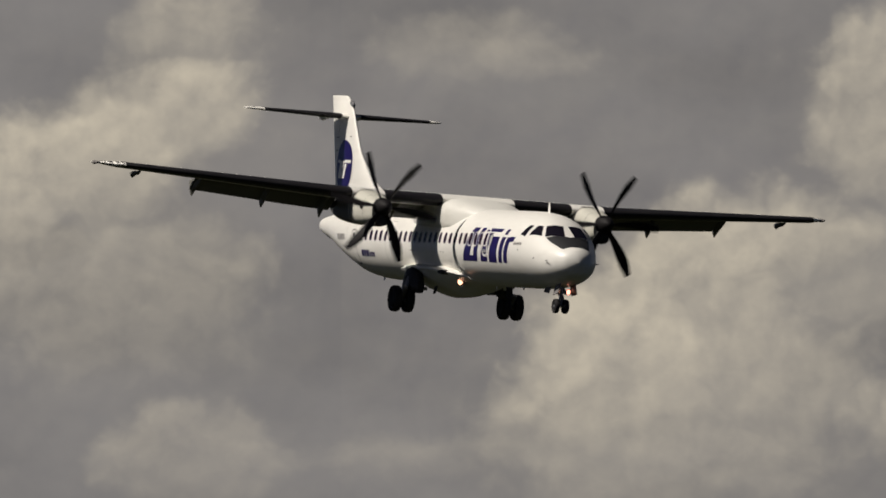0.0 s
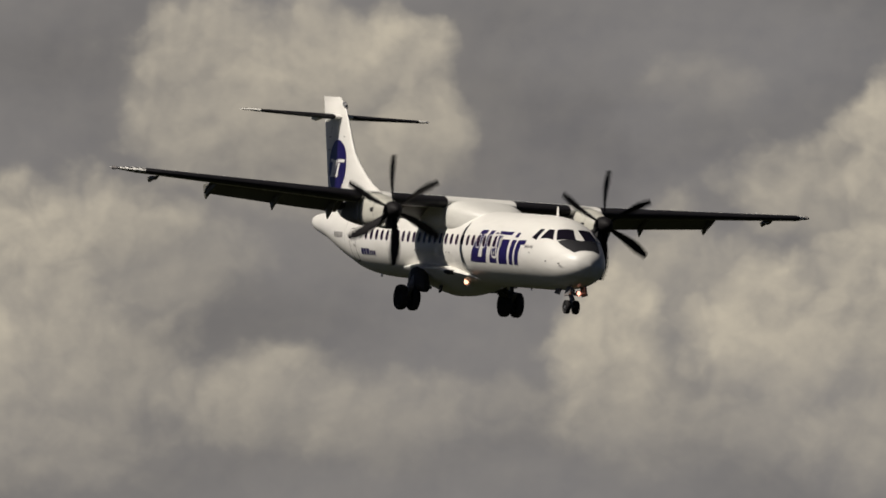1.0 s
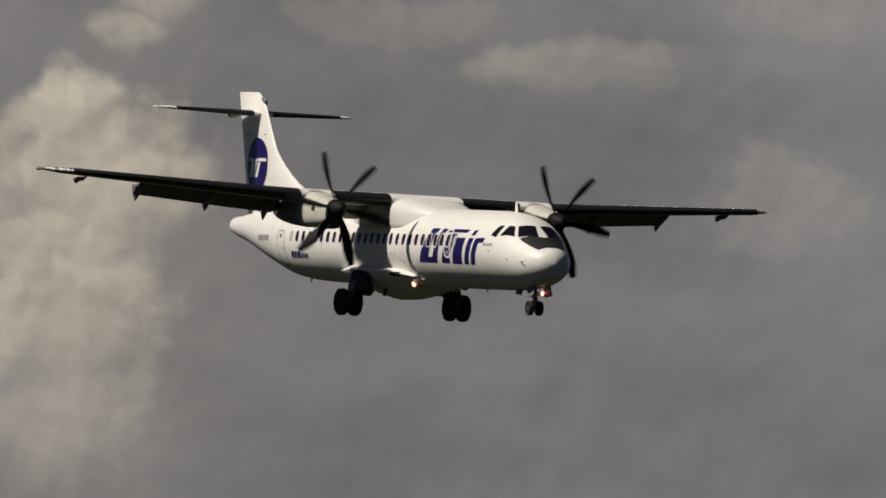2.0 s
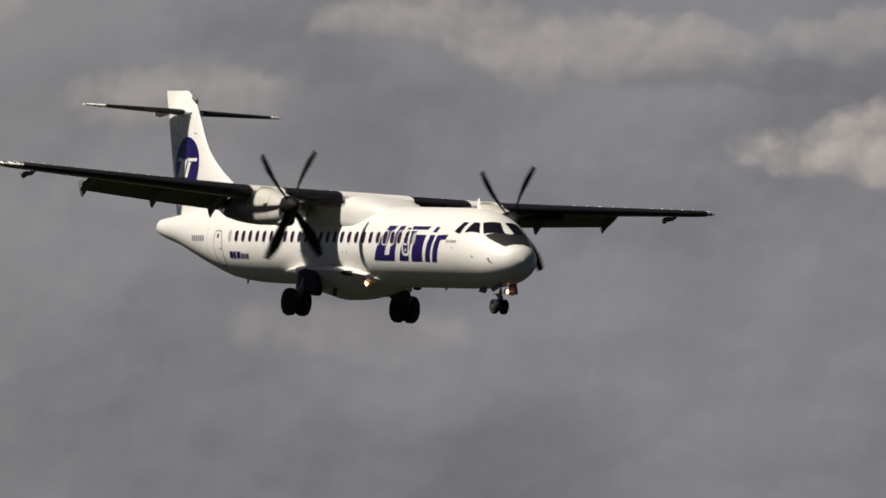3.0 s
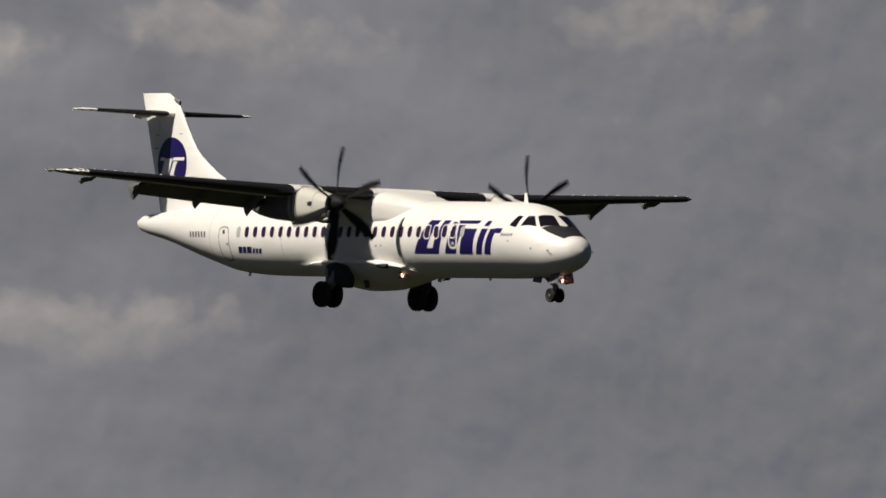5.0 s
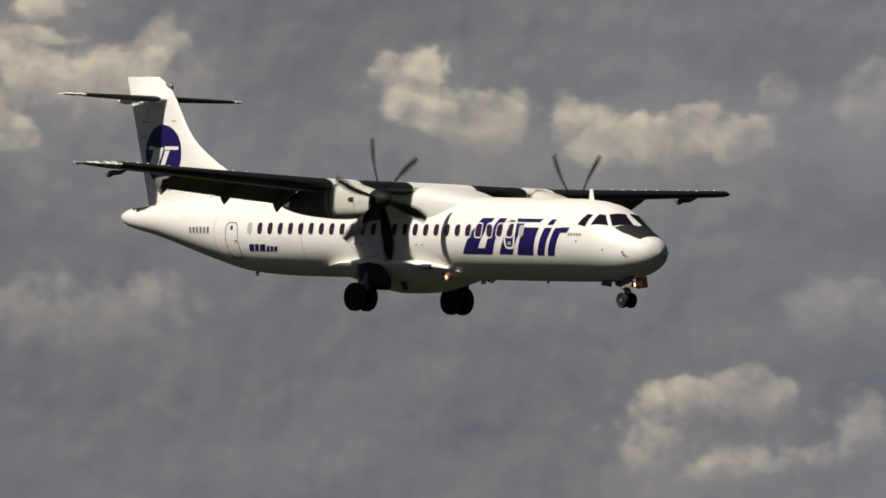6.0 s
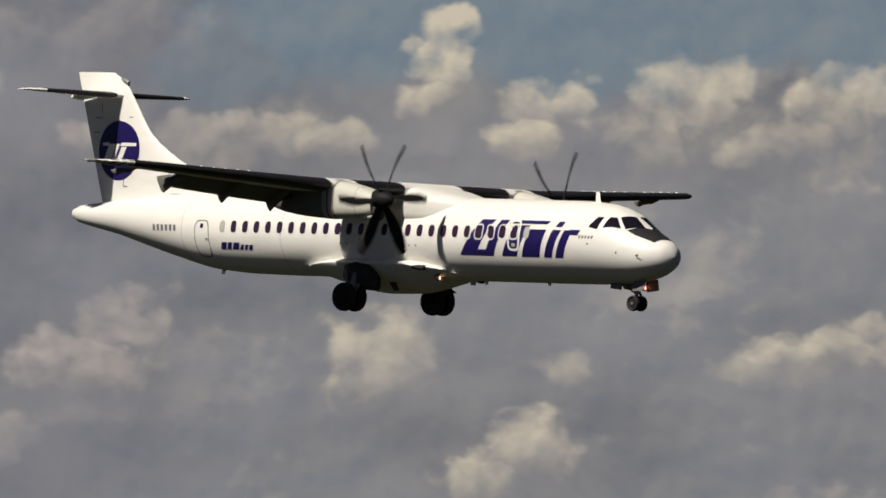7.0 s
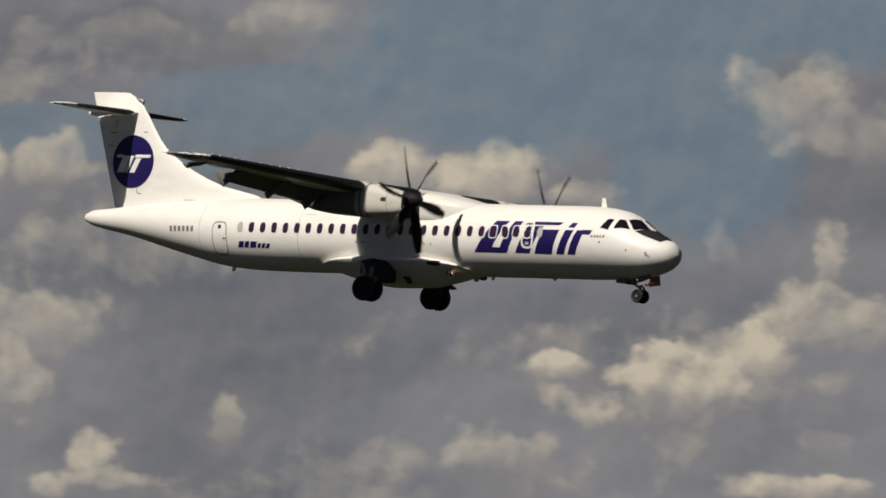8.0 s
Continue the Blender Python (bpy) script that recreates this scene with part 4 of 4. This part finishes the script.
def nose_gear():
    leg = part("nose_gear_leg", rod(bmesh.new(), (-1.62, 0, -1.30), (-1.54, 0, -1.98), 0.065), STEEL, plane, "nose landing gear leg, extended")
    part("axle", rod(bmesh.new(), (-1.53, -0.24, -2.03), (-1.53, 0.24, -2.03), 0.05), STEEL, leg)
    part("drag_brace", rod(bmesh.new(), (-2.15, 0, -1.42), (-1.58, 0, -1.72), 0.045), STEEL, leg)
    part("torque_link", slab(bmesh.new(), [(-1.46, -0.05, -1.65), (-1.46, 0.05, -1.65), (-1.36, 0.05, -1.80), (-1.36, -0.05, -1.80)], 0.03), STEEL, leg)
    for s in (-1, 1):
        wheel("tyre", -1.53, s * 0.17, -2.03, 0.245, 0.16, leg)
        part("gear_door", slab(bmesh.new(), [(-0.92, s * 0.26, -1.25), (-1.42, s * 0.26, -1.34), (-1.42, s * 0.34, -1.66), (-0.92, s * 0.34, -1.60)], 0.03), SEAM, leg, "small grey gear door")
        part("gear_door", slab(bmesh.new(), [(-1.95, s * 0.24, -1.40), (-2.45, s * 0.24, -1.42), (-2.42, s * 0.31, -1.58), (-1.95, s * 0.31, -1.62)], 0.03), SEAM, leg, "small grey gear door")
        bm = skin(bmesh.new(), [ring_at(x, r, -1.53 + r, -1.53 - r, 14, 2, s * 0.20) for x, r in ((-1.56, 0.05), (-1.46, 0.10), (-1.44, 0.10))])
        part("lamp_housing", bm, STEEL, leg)
        bm = skin(bmesh.new(), [ring_at(x, r, -1.53 + r, -1.53 - r, 14, 2, s * 0.20) for x, r in ((-1.45, 0.10), (-1.34, 0.102), (-1.34, 0.092), (-1.45, 0.090))], caps=False)
        part("lamp_shroud", bm, DARK, leg)
        bm = skin(bmesh.new(), [ring_at(x, r, -1.53 + r, -1.53 - r, 14, 2, s * 0.20) for x, r in ((-1.438, 0.085), (-1.425, 0.06))])
        part("lamp", bm, LAMP if s < 0 else LAMP_SMALL, leg, "lit taxi light")


nose_gear()


# ---------------------------------------------------------------- small fittings
def blade_aerial(x, z0, z1, lean, chord):
    rings = []
    for s in (0, 0.5, 1):
        z = z0 + (z1 - z0) * s
        rings.append([Vector((x - lean * s - u * chord * (1 - 0.45 * s), 0.0 + h * chord, z)) - MID for u, h in section(7, 0.14)])
    return part("aerial", skin(bmesh.new(), rings), WHITE, fuselage, "white blade aerial")


blade_aerial(-3.28, 1.10, 1.46, 0.10, 0.26)
blade_aerial(-20.0, -1.33, -1.53, 0.10, 0.24)
blade_aerial(-8.1, -1.46, -1.60, 0.05, 0.2)
blade_aerial(-5.3, -1.46, -1.56, 0.05, 0.2)
for side in (-1, 1):
    p = on_hull(-0.78, 0 if side < 0 else 180, 0.0) + MID
    q = p + Vector((0, side * 0.06, -0.01))
    bm = rod(bmesh.new(), p - Vector((0, side * 0.05, 0)), q, 0.02, 8)
    rod(bm, q, q + Vector((0.12, 0, 0.01)), 0.014, 8)
    part("pitot_tube", bm, SEAM, fuselage)
    p = on_hull(-9.2, -62 if side < 0 else 242, 0.0) + MID
    part("step_flap", slab(bmesh.new(), [p, p + Vector((-0.32, 0, 0)), p + Vector((-0.50, side * 0.12, -0.26)), p + Vector((-0.30, side * 0.12, -0.28))], 0.03), WHITE, fuselage)


# ---------------------------------------------------------------- what moves
# seconds, place of the airframe's centre, roll, pitch, heading
FLIGHT = [
    (0.0, -135.13, 504.33, 33.47, -3.15, 4.33, -55.84),
    (0.5, -126.13, 516.38, 33.83, -3.11, 4.75, -55.89),
    (1.0, -116.04, 528.32, 34.17, -2.59, 4.81, -56.15),
    (1.5, -100.15, 516.47, 33.06, -1.71, 4.49, -56.44),
    (2.0, -83.78, 502.04, 31.83, -1.73, 4.11, -56.72),
    (2.2, -78.95, 507.27, 32.00, -2.32, 3.97, -56.77),
    (3.5, -37.15, 489.27, 30.14, -1.64, 3.09, -57.60),
    (4.0, -21.24, 509.12, 31.02, -0.69, 2.88, -57.59),
    (5.3, 30.44, 522.75, 31.27, -0.15, 3.00, -57.50),
    (5.5, 38.40, 510.85, 30.54, -0.05, 3.04, -57.51),
    (6.0, 57.44, 480.88, 28.77, -0.01, 3.16, -57.40),
    (6.5, 78.57, 471.48, 28.22, 0.42, 3.30, -57.41),
    (7.0, 102.24, 471.43, 28.26, -0.09, 3.41, -57.13),
    (7.5, 130.83, 484.15, 29.11, -1.89, 3.39, -56.89),
    (8.0, 169.26, 518.06, 31.26, -2.53, 3.06, -56.08),
]
# seconds, turn of each propeller (degrees, repeats every 60)
PHASE = [
    (0.0, -35.0, -26.5),
    (0.5, -4.0, -2.0),
    (1.0, 8.0, 3.0),
    (1.5, 13.0, 11.5),
    (2.0, 22.0, 24.0),
    (3.5, 50.0, 51.0),
    (4.0, 48.0, 54.0),
    (5.5, 62.0, 75.5),
    (6.0, 77.0, 95.0),
    (6.5, 99.0, 104.0),
    (7.0, 96.0, 106.0),
    (7.5, 119.0, 130.0),
    (8.0, 142.0, 150.0),
]


def motions():
    walk(plane, [(t, pose(x, y, z, rx, ry, rz)) for t, x, y, z, rx, ry, rz in FLIGHT])
    for side, k in ((-1, 1), (1, 2)):
        rows, turn = [], 0.0
        for i in range(241):
            t = i / FPS
            drift = float(np.interp(t, [p[0] for p in PHASE], [p[k] for p in PHASE]))
            rows.append((t, Matrix.Translation(HUB_AT[side]) @ Matrix.Rotation(radians(drift + 60.0 * i), 4, "X")))
        walk(propellers[side], rows)


motions()
